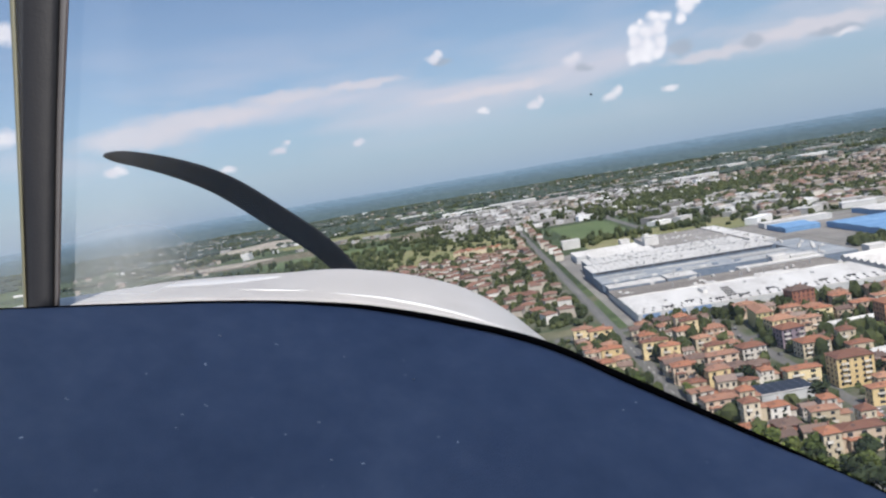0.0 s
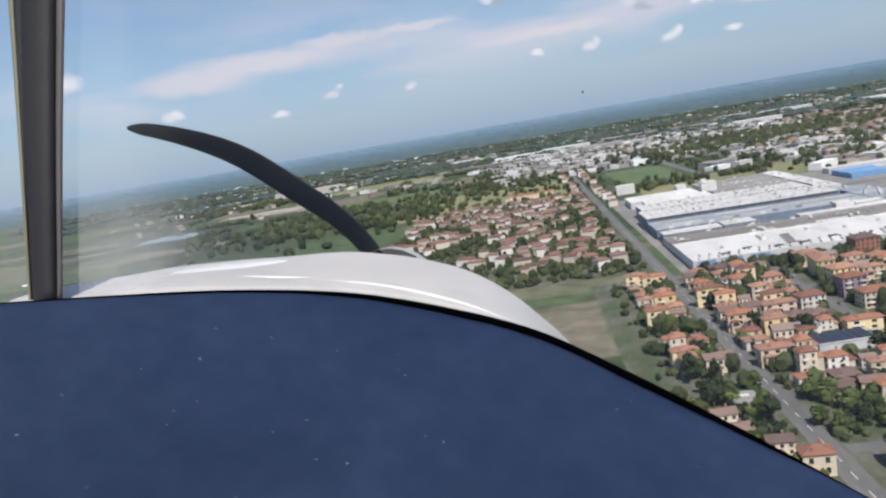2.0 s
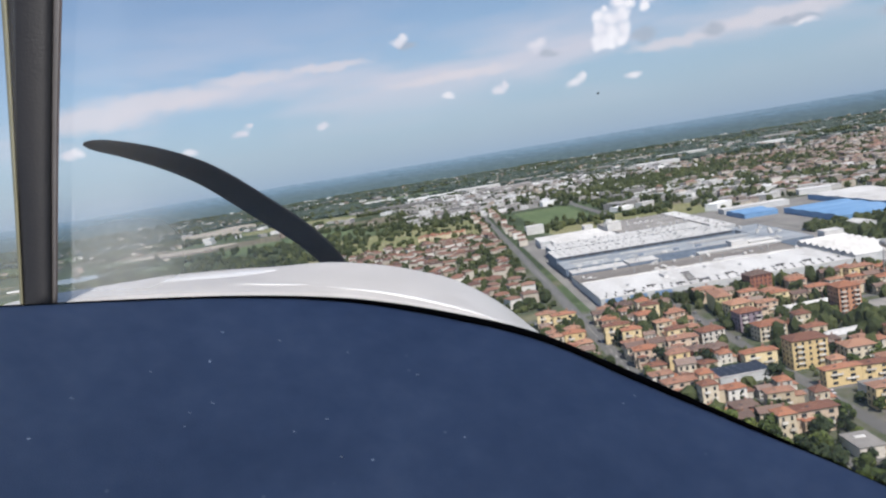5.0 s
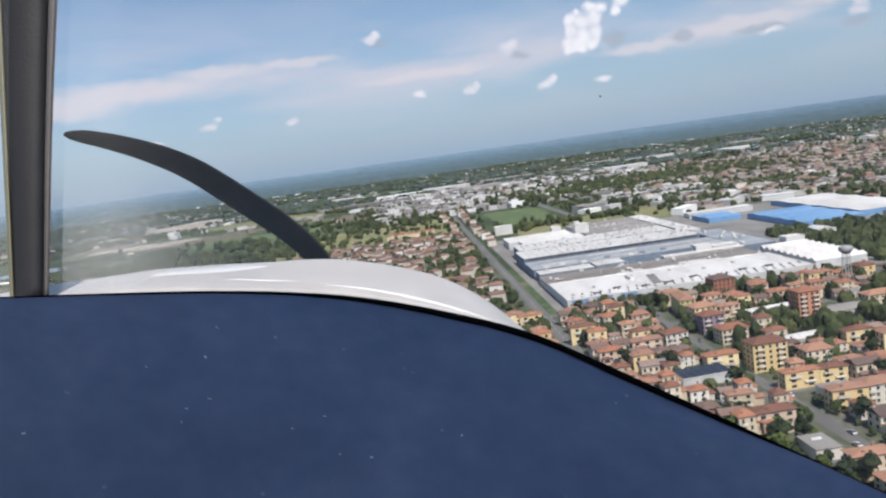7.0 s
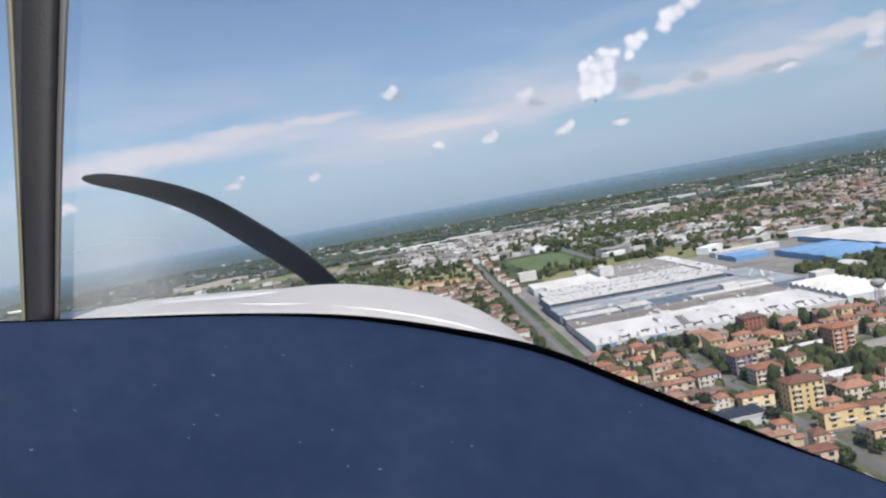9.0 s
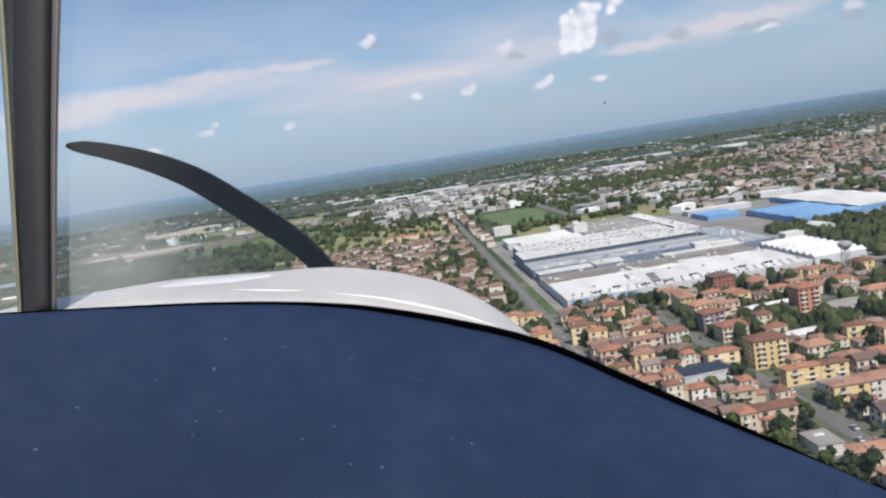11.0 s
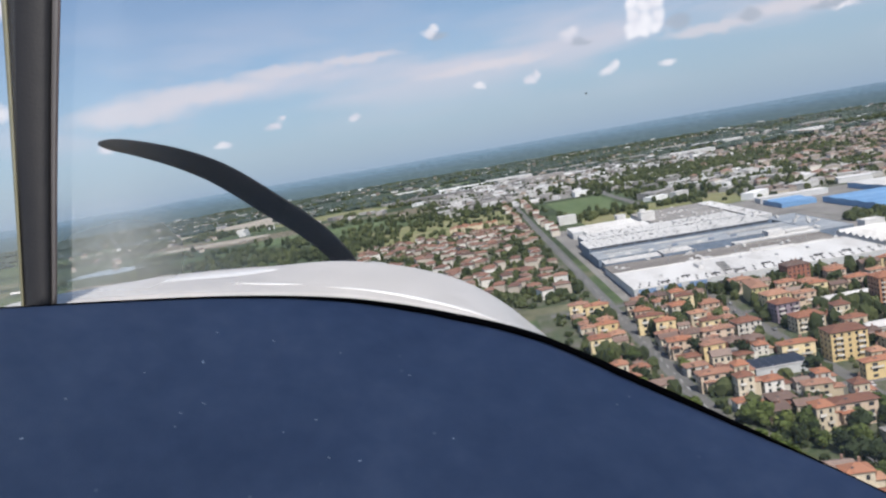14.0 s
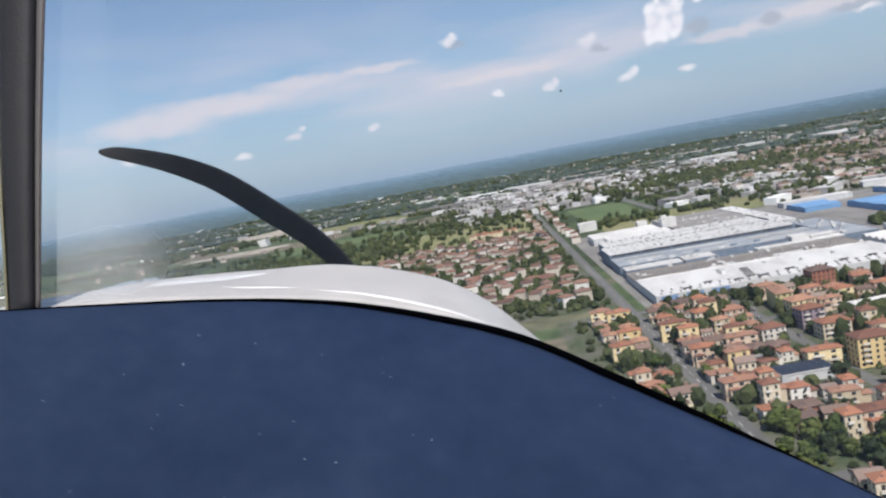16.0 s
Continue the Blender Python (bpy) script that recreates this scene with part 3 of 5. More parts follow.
def hall(name, a0, a1, b0, b1, h, wall, roof, label, ridges=0, rise=2.0, along=False, parapet=0.7, turn=0.0, category="factory hall"):
    """An industrial hall: walls, a roof slab with parapet or a row of ridges, all under one empty."""
    a0, a1 = a0 * KA, a1 * KA
    w, d = a1 - a0, b1 - b0
    root = tagged(new(name), label, category, "factory halls")
    root.matrix_basis = at_plan((a0 + a1) / 2, (b0 + b1) / 2, turn) @ Matrix.Diagonal((1, 1, 0.82, 1))
    part("wall", Shape().box(-w / 2, w / 2, -d / 2, d / 2, 0, h), wall, root)
    s = Shape()
    if ridges:
        k = ridges
        for i in range(k):
            s = Shape()
            if along:
                y0, y1 = -d / 2 - 0.3 + (d + 0.6) * i / k, -d / 2 - 0.3 + (d + 0.6) * (i + 1) / k
                x0, x1, ym = -w / 2 - 0.3, w / 2 + 0.3, (y0 + y1) / 2
                s.add([(x0, y0, h + 0.01), (x1, y0, h + 0.01), (x1, y1, h + 0.01), (x0, y1, h + 0.01), (x0, ym, h + rise), (x1, ym, h + rise)],
                      [(0, 1, 5, 4), (2, 3, 4, 5), (1, 2, 5), (3, 0, 4), (3, 2, 1, 0)])
            else:
                x0, x1 = -w / 2 - 0.3 + (w + 0.6) * i / k, -w / 2 - 0.3 + (w + 0.6) * (i + 1) / k
                y0, y1, xm = -d / 2 - 0.3, d / 2 + 0.3, (x0 + x1) / 2
                s.add([(x0, y0, h + 0.01), (x1, y0, h + 0.01), (x1, y1, h + 0.01), (x0, y1, h + 0.01), (xm, y0, h + rise), (xm, y1, h + rise)],
                      [(1, 2, 5, 4), (3, 0, 4, 5), (0, 1, 4), (2, 3, 5), (3, 2, 1, 0)])
            part("roof_ridge" if k > 1 else "roof", s, roof, root)
    else:
        s.box(-w / 2 - 0.25, w / 2 + 0.25, -d / 2 - 0.25, d / 2 + 0.25, h + 0.004, h + 0.35)
        part("roof", s, roof, root)
    if not ridges and parapet:
        q = Shape()
        t, z0, z1 = 0.35, h + 0.355, h + 0.355 + parapet
        q.box(-w / 2 - 0.27, w / 2 + 0.27, -d / 2 - 0.27, -d / 2 - 0.27 + t, z0, z1)
        q.box(-w / 2 - 0.27, w / 2 + 0.27, d / 2 + 0.27 - t, d / 2 + 0.27, z0, z1)
        q.box(-w / 2 - 0.27, -w / 2 - 0.27 + t, -d / 2 - 0.27 + t, d / 2 + 0.27 - t, z0, z1)
        q.box(w / 2 + 0.27 - t, w / 2 + 0.27, -d / 2 - 0.27 + t, d / 2 + 0.27 - t, z0, z1)
        part("parapet", q, roof, root)
    return root, w, d


# the long white hall nearest to the houses
root, w, d = hall("front_hall", 0, 226, 0, 70, 7.5, M_SHEETWALL, M_ROOFWHITE, "long white flat-roofed factory hall with roof slots")
slot = Shape().box(-0.35, 0.35, -2.0, 2.0, 0, 0.7).mesh("roof_slot", M_DARK)
fine_slot = Shape().box(-0.22, 0.22, -2.4, 2.4, 0, 0.4).mesh("roof_slot", M_DARK)
bar = Shape().box(-3.2, 3.2, -0.6, 0.6, 0, 1.0).mesh("roof_duct", M_DARK)
vent = Shape().box(-1.1, 1.1, -1.1, 1.1, 0, 1.6, 0.25).mesh("roof_vent", M_STEEL)
for i in range(26):                                        # two rows of slots along the front
    for row in (0, 1):
        if rng.random() < 0.93:
            part("roof_slot", slot, None, root, at=pose(-w / 2 + 5 + i * 6.7 + 2.6 * row, -d / 2 + 6.0 + 9.5 * row + rng.uniform(-0.4, 0.4), 7.86))
for i in range(8):                                         # angled ducts between them
    x, y = -w / 2 + 26 + i * 18 + rng.uniform(-3, 3), -d / 2 + 11 + rng.choice((0, 1.5, 9))
    part("roof_duct", bar, None, root, at=pose(x, y, 7.86))
    part("roof_slot", slot, None, root, at=pose(x - 2.9, y - 2.6, 7.86))
for i in range(5):                                         # a step of ducts up the roof
    part("roof_duct", bar, None, root, at=pose(-w / 2 + 70 + 1.2 * i, -d / 2 + 17 + 7.5 * i, 7.86))
for i in range(5):
    part("roof_vent", vent, None, root, at=pose(-w / 2 + 24 + i * 31 + rng.uniform(-9, 9), rng.uniform(-4, 26), 7.86))
part("roof_hut", Shape().box(-1.6, 1.6, -7, 7, 0, 3.0, 0.1), M_ROOFWHITE, root, at=pose(-w / 2 + 58, 10, 7.86))
for i in range(10):
    part("wall_panel", Shape().box(-6, 6, -0.1, 0.06, 0, 6.5), M_PALEBLUE if i in (0, 1, 2) else M_SHEETWALL, root, at=pose(-w / 2 + 9 + i * 17.5, -d / 2 - 0.08, 1.0))
for i in range(16):
    part("shed_door", Shape().box(-2.2, 2.2, -0.1, 0.06, 0, 4.6), M_DARK, root, at=pose(-w / 2 + 4 + i * 11, -d / 2 - 0.24, 0.0))

root, w, d = hall("middle_flat", 0, 224, 70.6, 112, 6.8, M_SHEETWALL, M_ROOFBROWN, "low factory hall with a brownish grey flat roof", parapet=0.4)
for i in range(13):                                        # pale membrane patches along its front edge
    pw, pd = rng.uniform(4, 11), rng.uniform(2, 8)
    part("roof_patch", Shape().box(-pw, pw, -pd, pd, 0, 0.09), M_ROOFWHITE, root, at=pose(-w / 2 + 14 + i * 12.2, -d / 2 + 1.0 + pd, 7.156 + 0.004 * (i % 2)))
hall("white_annex", 138, 226, 112.6, 122, 8.4, M_SHEETWALL, M_ROOFWHITE, "narrow flat white factory annex", parapet=0.4)
hall("left_annex", 2, 62, 116, 134, 8.5, M_DARKWALL, M_ROOFSILV, "pale-roofed factory annex with blue-grey walls", parapet=0.3)
hall("left_annex", 64, 96, 116, 136, 9.5, M_DARKWALL, M_ROOFSILV, "pale-roofed raised factory annex", parapet=0.3)
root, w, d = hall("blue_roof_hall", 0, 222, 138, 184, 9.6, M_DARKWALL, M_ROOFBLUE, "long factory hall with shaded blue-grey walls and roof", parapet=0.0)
for i in range(15):                                        # folded seams, dark and pale, along the roof
    y = -d / 2 + 2.4 + i * 2.95
    for x0, x1 in ((-0.49, -0.22), (-0.20, 0.13), (0.15, 0.49)):
        if rng.random() < 0.8:
            part("roof_seam", Shape().box(x0 * w + rng.uniform(0, 9), x1 * w - rng.uniform(0, 9), -0.16, 0.16, 0, 0.3), rng.choice((M_ROOFSILV, M_ROOFBLUE, M_ROOFGREY)), root, at=pose(0, y, 9.955))
for i in range(9):
    part("roof_unit", Shape().box(-2.4, 2.4, -1.4, 1.4, 0, 1.7, 0.1), rng.choice((M_ROOFSILV, M_DARKWALL)), root, at=pose(-w / 2 + 9 + i * 19 + rng.uniform(-5, 5), rng.uniform(-20, -13), 9.955))
hall("white_blocks", 178, 196, 123, 133, 12.5, M_ROOFWHITE, M_ROOFWHITE, "tall white cube of the factory", category="factory block")
hall("white_blocks", 198, 226, 124, 134, 10.0, M_ROOFWHITE, M_ROOFWHITE, "white block of the factory", category="factory block")
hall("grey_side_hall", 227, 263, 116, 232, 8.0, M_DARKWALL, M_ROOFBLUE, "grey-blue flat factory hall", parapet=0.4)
def ribbed(a0, a1, b0, b1, h, count, label):
    """A hall of many cross ridges, with glazed slots and vents along them and a band of windows in its front."""
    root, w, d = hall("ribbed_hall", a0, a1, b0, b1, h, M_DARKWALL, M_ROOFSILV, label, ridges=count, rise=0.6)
    for i in range(count):
        x = -w / 2 + w * (i + 1) / count
        for k in range(4):
            if rng.random() < 0.6:
                part("roof_slot", fine_slot, None, root, at=pose(x + rng.uniform(-1, 1), -d / 2 + d * (k + 0.5) / 4 + rng.uniform(-4, 4), h + 0.2))
    for i in range(16):
        part("roof_vent", vent, None, root, at=pose(rng.uniform(-w / 2 + 6, w / 2 - 6), rng.uniform(-d / 2 + 3, d / 2 - 3), h + 0.8))
    for i in range(12):
        x0 = -w / 2 + 2 + i * (w - 4) / 12
        part("window_band", Shape().box(x0, x0 + (w - 4) / 12 - 1.2, -0.12, 0.05, -2.6, -0.6), M_DARK, root, at=pose(0, -d / 2 - 0.08, h))


ribbed(0, 214, 187, 240, 14.0, 26, "pale factory hall with a row of cross ridges")
ribbed(6, 206, 244, 290, 14.0, 24, "pale ribbed factory hall behind another")
hall("rear_hall", 24, 110, 296, 346, 10.0, M_SHEETWALL, M_ROOFWHITE, "white ridged rear factory hall", ridges=3, rise=2.0, along=True)
hall("rear_hall", 118, 222, 296, 440, 8.5, M_SHEETWALL, M_ROOFGREY, "large grey-roofed rear factory hall", parapet=0.9)
hall("rear_strip", 222.8, 244, 246, 440, 9.3, M_SHEETWALL, M_ROOFWHITE, "long white-roofed strip along the factory", parapet=0.4)
hall("rear_hall", 10, 106, 350, 400, 9.0, M_SHEETWALL, M_ROOFWHITE, "white factory hall at the back", ridges=4, rise=1.6, along=True)
root, w, d = hall("silo_block", 110, 130, 352, 368, 20.0, M_ROOFWHITE, M_ROOFWHITE, "tall white factory tower block", category="factory block")
part("roof_hut", Shape().box(-3, 3, -3, 3, 0, 3.5, 0.1), M_ROOFSILV, root, at=pose(-4, 0, 21.36))
hall("silo_block", 88, 102, 404, 418, 14.0, M_ROOFWHITE, M_ROOFWHITE, "small white factory tower block", category="factory block")
hall("saw_roof_hall", 235, 284, 12, 100, 7.4, M_SHEETWALL, M_ROOFWHITE, "white hall with a row of small gables", ridges=9, rise=2.8, along=True)
hall("white_block_by_saw", 266, 286, 101.5, 114, 12.5, M_ROOFWHITE, M_ROOFWHITE, "white block behind the gabled hall", category="factory block")
# blue sheds to the right of the plant
hall("blue_hall", 298, 346, 328, 382, 6.0, M_BLUEWALL, M_BLUEWALL, "bright blue sheet-clad hall", ridges=2, rise=1.6, along=True)
hall("blue_hall", 352, 432, 205, 324, 7.0, M_BLUEWALL, M_BLUEWALL, "large bright blue warehouse", ridges=4, rise=1.6, along=True)
hall("white_warehouse", 440, 524, 222, 410, 7.5, M_BLUEWALL, M_ROOFWHITE, "warehouse with blue walls and a white roof", ridges=4, rise=1.4, along=True)
hall("white_warehouse", 300, 400, 392, 412, 7.0, M_SHEETWALL, M_ROOFWHITE, "long low white-roofed warehouse", parapet=0.3)
hall("white_warehouse", 334, 356, 150, 172, 6.0, M_SHEETWALL, M_ROOFWHITE, "small white gabled shed", ridges=1, rise=2.4)

hall("white_blocks", 14, 44, 506, 522, 13.0, M_ROOFWHITE, M_ROOFWHITE, "white three-storey office block by the lawn", category="factory block")
# plant on the roofs: ducts, cooler boxes and pipes
unit = Shape().box(-1.6, 1.6, -1.1, 1.1, 0, 1.5, 0.08).box(-1.2, 1.2, -0.8, 0.8, 1.5, 1.8).mesh("roof_unit", M_ROOFWHITE)
pipe = Shape().tube((-5, 0, 0.5), (5, 0, 0.5), 0.35, 0.35, 8).mesh("roof_pipe", M_STEEL)
stack = Shape().tube((0, 0, 0), (0, 0, 4.5), 0.5, 0.42, 10).mesh("roof_stack", M_STEEL)
for ob in [o for o in scene.objects if "category" in o and o["category"] == "factory hall" and o.name.split(".")[0] in ("rear_hall", "ribbed_hall", "middle_flat", "rear_strip", "left_annex", "grey_side_hall")]:
    walls = ob.children[0].data
    hx, hy, hz = (max(v.co[i] for v in walls.vertices) for i in range(3))
    ridged = any(c.name.startswith("roof_ridge") for c in ob.children)
    for i in range(int(hx * hy / 75) + 3):
        kind, me, up = rng.choice((("roof_unit", unit, 0.0), ("roof_unit", unit, 0.0), ("roof_pipe", pipe, 0.1), ("roof_stack", stack, 0.0)))
        part(kind, me, None, ob, at=pose(rng.uniform(-hx + 4, hx - 4), rng.uniform(-hy + 3, hy - 3), hz + (0.6 if ridged else 0.355), 0, 0, rng.choice((0, 90))))

# lattice mast with a round tank beside the gabled hall
mast = tagged(new("water_tower"), "slim grey steel water tower with a round tank", "water tower")
mast.matrix_basis = at_plan(167, -60) @ Matrix.Scale(1.12, 4)
for sx in (-1, 1):
    for sy in (-1, 1):
        part("leg", Shape().tube((2.2 * sx, 2.2 * sy, 0), (1.2 * sx, 1.2 * sy, 22), 0.36, 0.30), M_STEEL, mast)
for k in range(6):
    z, r = 3 + k * 3.4, 2.2 - (3 + k * 3.4) / 22
    part("brace", Shape().tube((-r, -r, z), (r, -r, z + 2.6), 0.09, 0.09, 4).tube((r, r, z), (-r, r, z + 2.6), 0.09, 0.09, 4), M_STEEL, mast)
tank = Shape()
prof = [(0.5, 20.6), (2.2, 21.4), (3.6, 22.6), (3.7, 22.9), (3.7, 24.7), (3.5, 24.95), (1.8, 25.5), (0.3, 25.8)]
tank.grid([[(r * math.cos(2 * math.pi * i / 20), r * math.sin(2 * math.pi * i / 20), z) for i in range(21)] for r, z in prof])
part("tank", tank, M_STEEL, mast, smooth=True)


# ================= houses =================
WIN = Shape().box(-0.68, 0.68, -0.06, 0.06, 0, 1.6).mesh("window", M_PANE)
BALCONY = Shape().box(-1.6, 1.6, -1.2, 0, 0, 0.15).box(-1.6, 1.6, -1.2, -1.12, 0.15, 1.05).box(-1.6, -1.52, -1.12, 0, 0.15, 1.05).box(1.52, 1.6, -1.12, 0, 0.15, 1.05).mesh("balcony", M_WALLS[1])


def windows(root, w, d, floors, first=1.1, storey=3.0, step=3.3):
    for side in (0, 1, 3):
        length = w if side % 2 == 0 else d
        k = max(2, int(length / step))
        for fl in range(floors):
            for i in range(k):
                u = -length / 2 + length * (i + 0.5) / k
                p = {0: (u, -d / 2 - 0.03, 0), 1: (w / 2 + 0.03, u, 90), 2: (u, d / 2 + 0.03, 180), 3: (-w / 2 - 0.03, u, -90)}[side]
                part("window", WIN, None, root, at=pose(p[0], p[1], first + fl * storey, 0, 0, p[2]))


def house(name, w, d, floors, wall, tiles, label, gable=False, detail=True, category="house", wing=None, porch=None):
    root = tagged(new(name), label, category, "houses of the town")
    h = floors * 3.0 + 0.5
    part("wall", Shape().box(-w / 2, w / 2, -d / 2, d / 2, 0, h), wall, root)
    rise = min(w, d) * 0.17 + 0.35
    r = part("roof", Shape().hip(w, d, h + 0.26, rise, gable=gable), tiles, root)
    part("chimney", Shape().box(-0.4, 0.4, -0.35, 0.35, 0, 1.9).box(-0.5, 0.5, -0.45, 0.45, 1.9, 2.05), M_CHIM, r, at=pose(w * 0.18, d * 0.17, h + rise * 0.55))
    if wing:
        ww, wd, wf = wing
        hh = wf * 3.0 + 0.4
        part("wing_wall", Shape().box(w / 2 + 0.01, w / 2 + ww, -wd / 2, wd / 2, 0, hh), wall, root)
        s = Shape().hip(ww, wd, hh + 0.26, wd * 0.18 + 0.3, gable=False)
        part("wing_roof", s, tiles, root, at=pose(w / 2 + ww / 2 + 0.62, 0, 0))
    if porch:                                              # a lower bay towards the street, with a dark loggia
        pw, pd, ph = porch
        part("bay_wall", Shape().box(-pw / 2, pw / 2, -pd, -0.01, 0, ph), wall, root, at=pose(-w * 0.22, -d / 2, 0))
        part("bay_roof", Shape().hip(pw, pd, ph + 0.26, pw * 0.14 + 0.2, over=0.45), tiles, root, at=pose(-w * 0.22, -d / 2 - pd / 2, 0))
        part("loggia", Shape().box(-pw / 2 + 0.5, pw / 2 - 0.5, -0.08, 0.04, 0, 1.9), M_DARK, root, at=pose(-w * 0.22, -d / 2 - pd - 0.03, ph - 2.4))
    if detail:
        windows(root, w, d, floors)
        for fl in range(1, floors if category == "house" and floors > 2 else 1):
            part("balcony", BALCONY, None, root, at=pose(w * (0.22 if fl % 2 else -0.2), -d / 2 - 0.02, fl * 3.0 + 0.2))
        if category == "house" and not gable:
            part("roof_window", Shape().box(-0.5, 0.5, -0.45, 0.45, 0, 0.12), M_PANE, r, at=pose(-w * 0.2, -d * 0.27, h + 0.26 + rise * 0.46, 17, 0, 0))
    return root


KINDS = [
    ("house", 9.6, 8.0, 2, 0, 0, "cream plastered two-storey house with a terracotta hip roof", False, None),
    ("house", 9.5, 9, 2, 1, 0, "white plastered house with a terracotta hip roof", False, (3.5, 6, 1)),
    ("house", 10.6, 8.6, 3, 3, 0, "peach plastered three-storey house with a terracotta roof", False, None),
    ("house", 9.6, 8.8, 3, 2, 0, "yellow plastered three-storey house with a terracotta roof", False, None),
    ("house", 10, 8.5, 2, 0, 1, "cream plastered house with a brown tiled roof", True, None),
    ("house", 10.0, 8.4, 2, 1, 1, "white plastered house with a brown tiled gable roof", True, (3.5, 6.5, 1)),
    ("house", 9.6, 9.2, 3, 0, 0, "cream plastered villa with an orange tiled roof", False, (3.5, 7, 2)),
    ("house", 10, 9, 2, 4, 1, "red brick house with a brown hip roof", False, None),
]
protos, used = [], [(167, -60, 4.5)]             # used: places taken, with their radius


def place(kind, m, detail=True):
    """The first of a kind is built; later ones are copies of it."""
    key = (kind, detail)
    for k, ob in protos:
        if k == key:
            return copy_thing(ob, m)
    name, w, d, fl, wi, ti, label, gable, wing = KINDS[kind]
    ob = house(name, w, d, fl, M_WALLS[wi], M_TILES[ti], label, gable, detail, wing=wing, porch={2: (3.6, 2.4, 6.3), 4: (4.2, 2.8, 3.2), 7: (3.4, 2.2, 5.8)}.get(kind))
    ob.matrix_basis = m
    protos.append((key, ob))
    return ob


# apartment blocks that stand out
def block(a, b, w, d, floors, wall, tiles, label, turn=0.0, balconies=True):
    ob = house("apartment_block", w, d, floors, wall, tiles, label, category="apartment block")
    ob.matrix_basis = at_plan(a, b, turn) @ Matrix.Scale(0.86, 4)
    if balconies:
        for fl in range(1, floors):
            for u in (-w * 0.3, w * 0.3):
                part("balcony", BALCONY, None, ob, at=pose(u, -d / 2 - 0.02, fl * 3.0 + 0.2))
    used.append((a, b, max(w, d) * 0.43 + 3))
    return ob


block(98, -28, 17, 14, 5, M_WALLS[4], M_TILES[1], "red brick five-storey apartment block", 4, False)
block(109, -116, 14, 14, 7, M_WALLS[6], M_TILES[0], "tall orange apartment tower with a hip roof")
block(62, -56, 28, 11, 4, M_WALLS[5], M_TILES[0], "long ochre apartment block with balconies", 84)
block(62, -86, 16, 13, 4, M_WALLS[2], M_TILES[0], "pale yellow apartment house on a street corner", 6)
block(58, -108, 15, 12, 4, M_WALLS[7], M_TILES[0], "mauve and brick apartment house with shops", 6)
block(60, -131, 17, 12, 3, M_WALLS[0], M_TILES[0], "cream apartment house with an orange hip roof", 4)
block(31, -124, 15, 11, 3, M_WALLS[1], M_TILES[0], "white house with an orange hip roof and balconies", 8)
block(28, -72, 13, 11, 3, M_WALLS[3], M_TILES[0], "peach house with an orange hip roof", 3)
block(12, -66, 12, 11, 3, M_WALLS[0], M_TILES[0], "cream house with an orange hip roof", 3)
block(55, -181, 19, 13, 5, M_WALLS[2], M_TILES[0], "yellow five-storey apartment block with a terracotta roof")
block(76, -186, 15, 12, 3, M_WALLS[0], M_TILES[0], "cream three-storey block with a terracotta roof")
block(72, -238, 16, 11, 3, M_WALLS[1], M_TILES[0], "white three-storey block with a terracotta roof")
block(195, -28, 17, 10, 3, M_WALLS[2], M_TILES[0], "small yellow apartment house by the water tower")
block(160, -106, 26, 12, 3, M_WALLS[0], M_TILES[0], "long cream apartment block with a terracotta roof")
block(172, -186, 24, 12, 4, M_WALLS[0], M_TILES[0], "cream apartment block with a flat hip roof")

# low hall with solar panels on its roof
solar = tagged(new("solar_hall"), "low grey hall with dark solar panels on its roof", "hall")
solar.matrix_basis = at_plan(22, -186, 4) @ Matrix.Scale(0.8, 4)
part("wall", Shape().box(-15, 15, -8, 8, 0, 5.5), M_SHEETWALL, solar)
part("roof", Shape().box(-15.4, 15.4, -8.4, 8.4, 5.51, 5.9), M_ROOFSILV, solar)
panel = Shape().box(-2.3, 2.3, -1.7, 1.7, 0, 0.12).mesh("solar_panel", M_SOLAR)
for i in range(6):
    for j in range(4):
        part("solar_panel", panel, None, solar, at=pose(-12.3 + i * 4.9, -5.9 + j * 3.9, 6.35, 12, 0, 0))
used.append((22, -186, 13))
for a, b, w, d, roof, label in ((103, -88, 34, 8, M_ROOFWHITE, "long low white-roofed workshop"), (92, -100, 26, 12, M_ROOFGREY, "low workshop with a grey flat roof"),
                                (136, -110, 30, 14, M_ROOFGREY, "grey ribbed workshop roof beside the tower block"), (88, -152, 20, 10, M_ROOFWHITE, "low white-roofed garage row")):
    low = tagged(new("workshop"), label, "workshop", "workshops")
    low.matrix_basis = at_plan(a, b, 6)
    part("wall", Shape().box(-w / 2, w / 2, -d / 2, d / 2, 0, 3.8), M_WALLS[1], low)
    part("roof", Shape().hip(w, d, 4.05, 1.2, 0.4, 0.2, True), roof, low)
    for k in range(int(w / 5)):
        part("roller_door", Shape().box(-1.5, 1.5, -0.06, 0.05, 0, 2.8), M_STEEL, low, at=pose(-w / 2 + 2.6 + 5 * k, -d / 2 - 0.06, 0))
    used.append((a, b, w * 0.42))


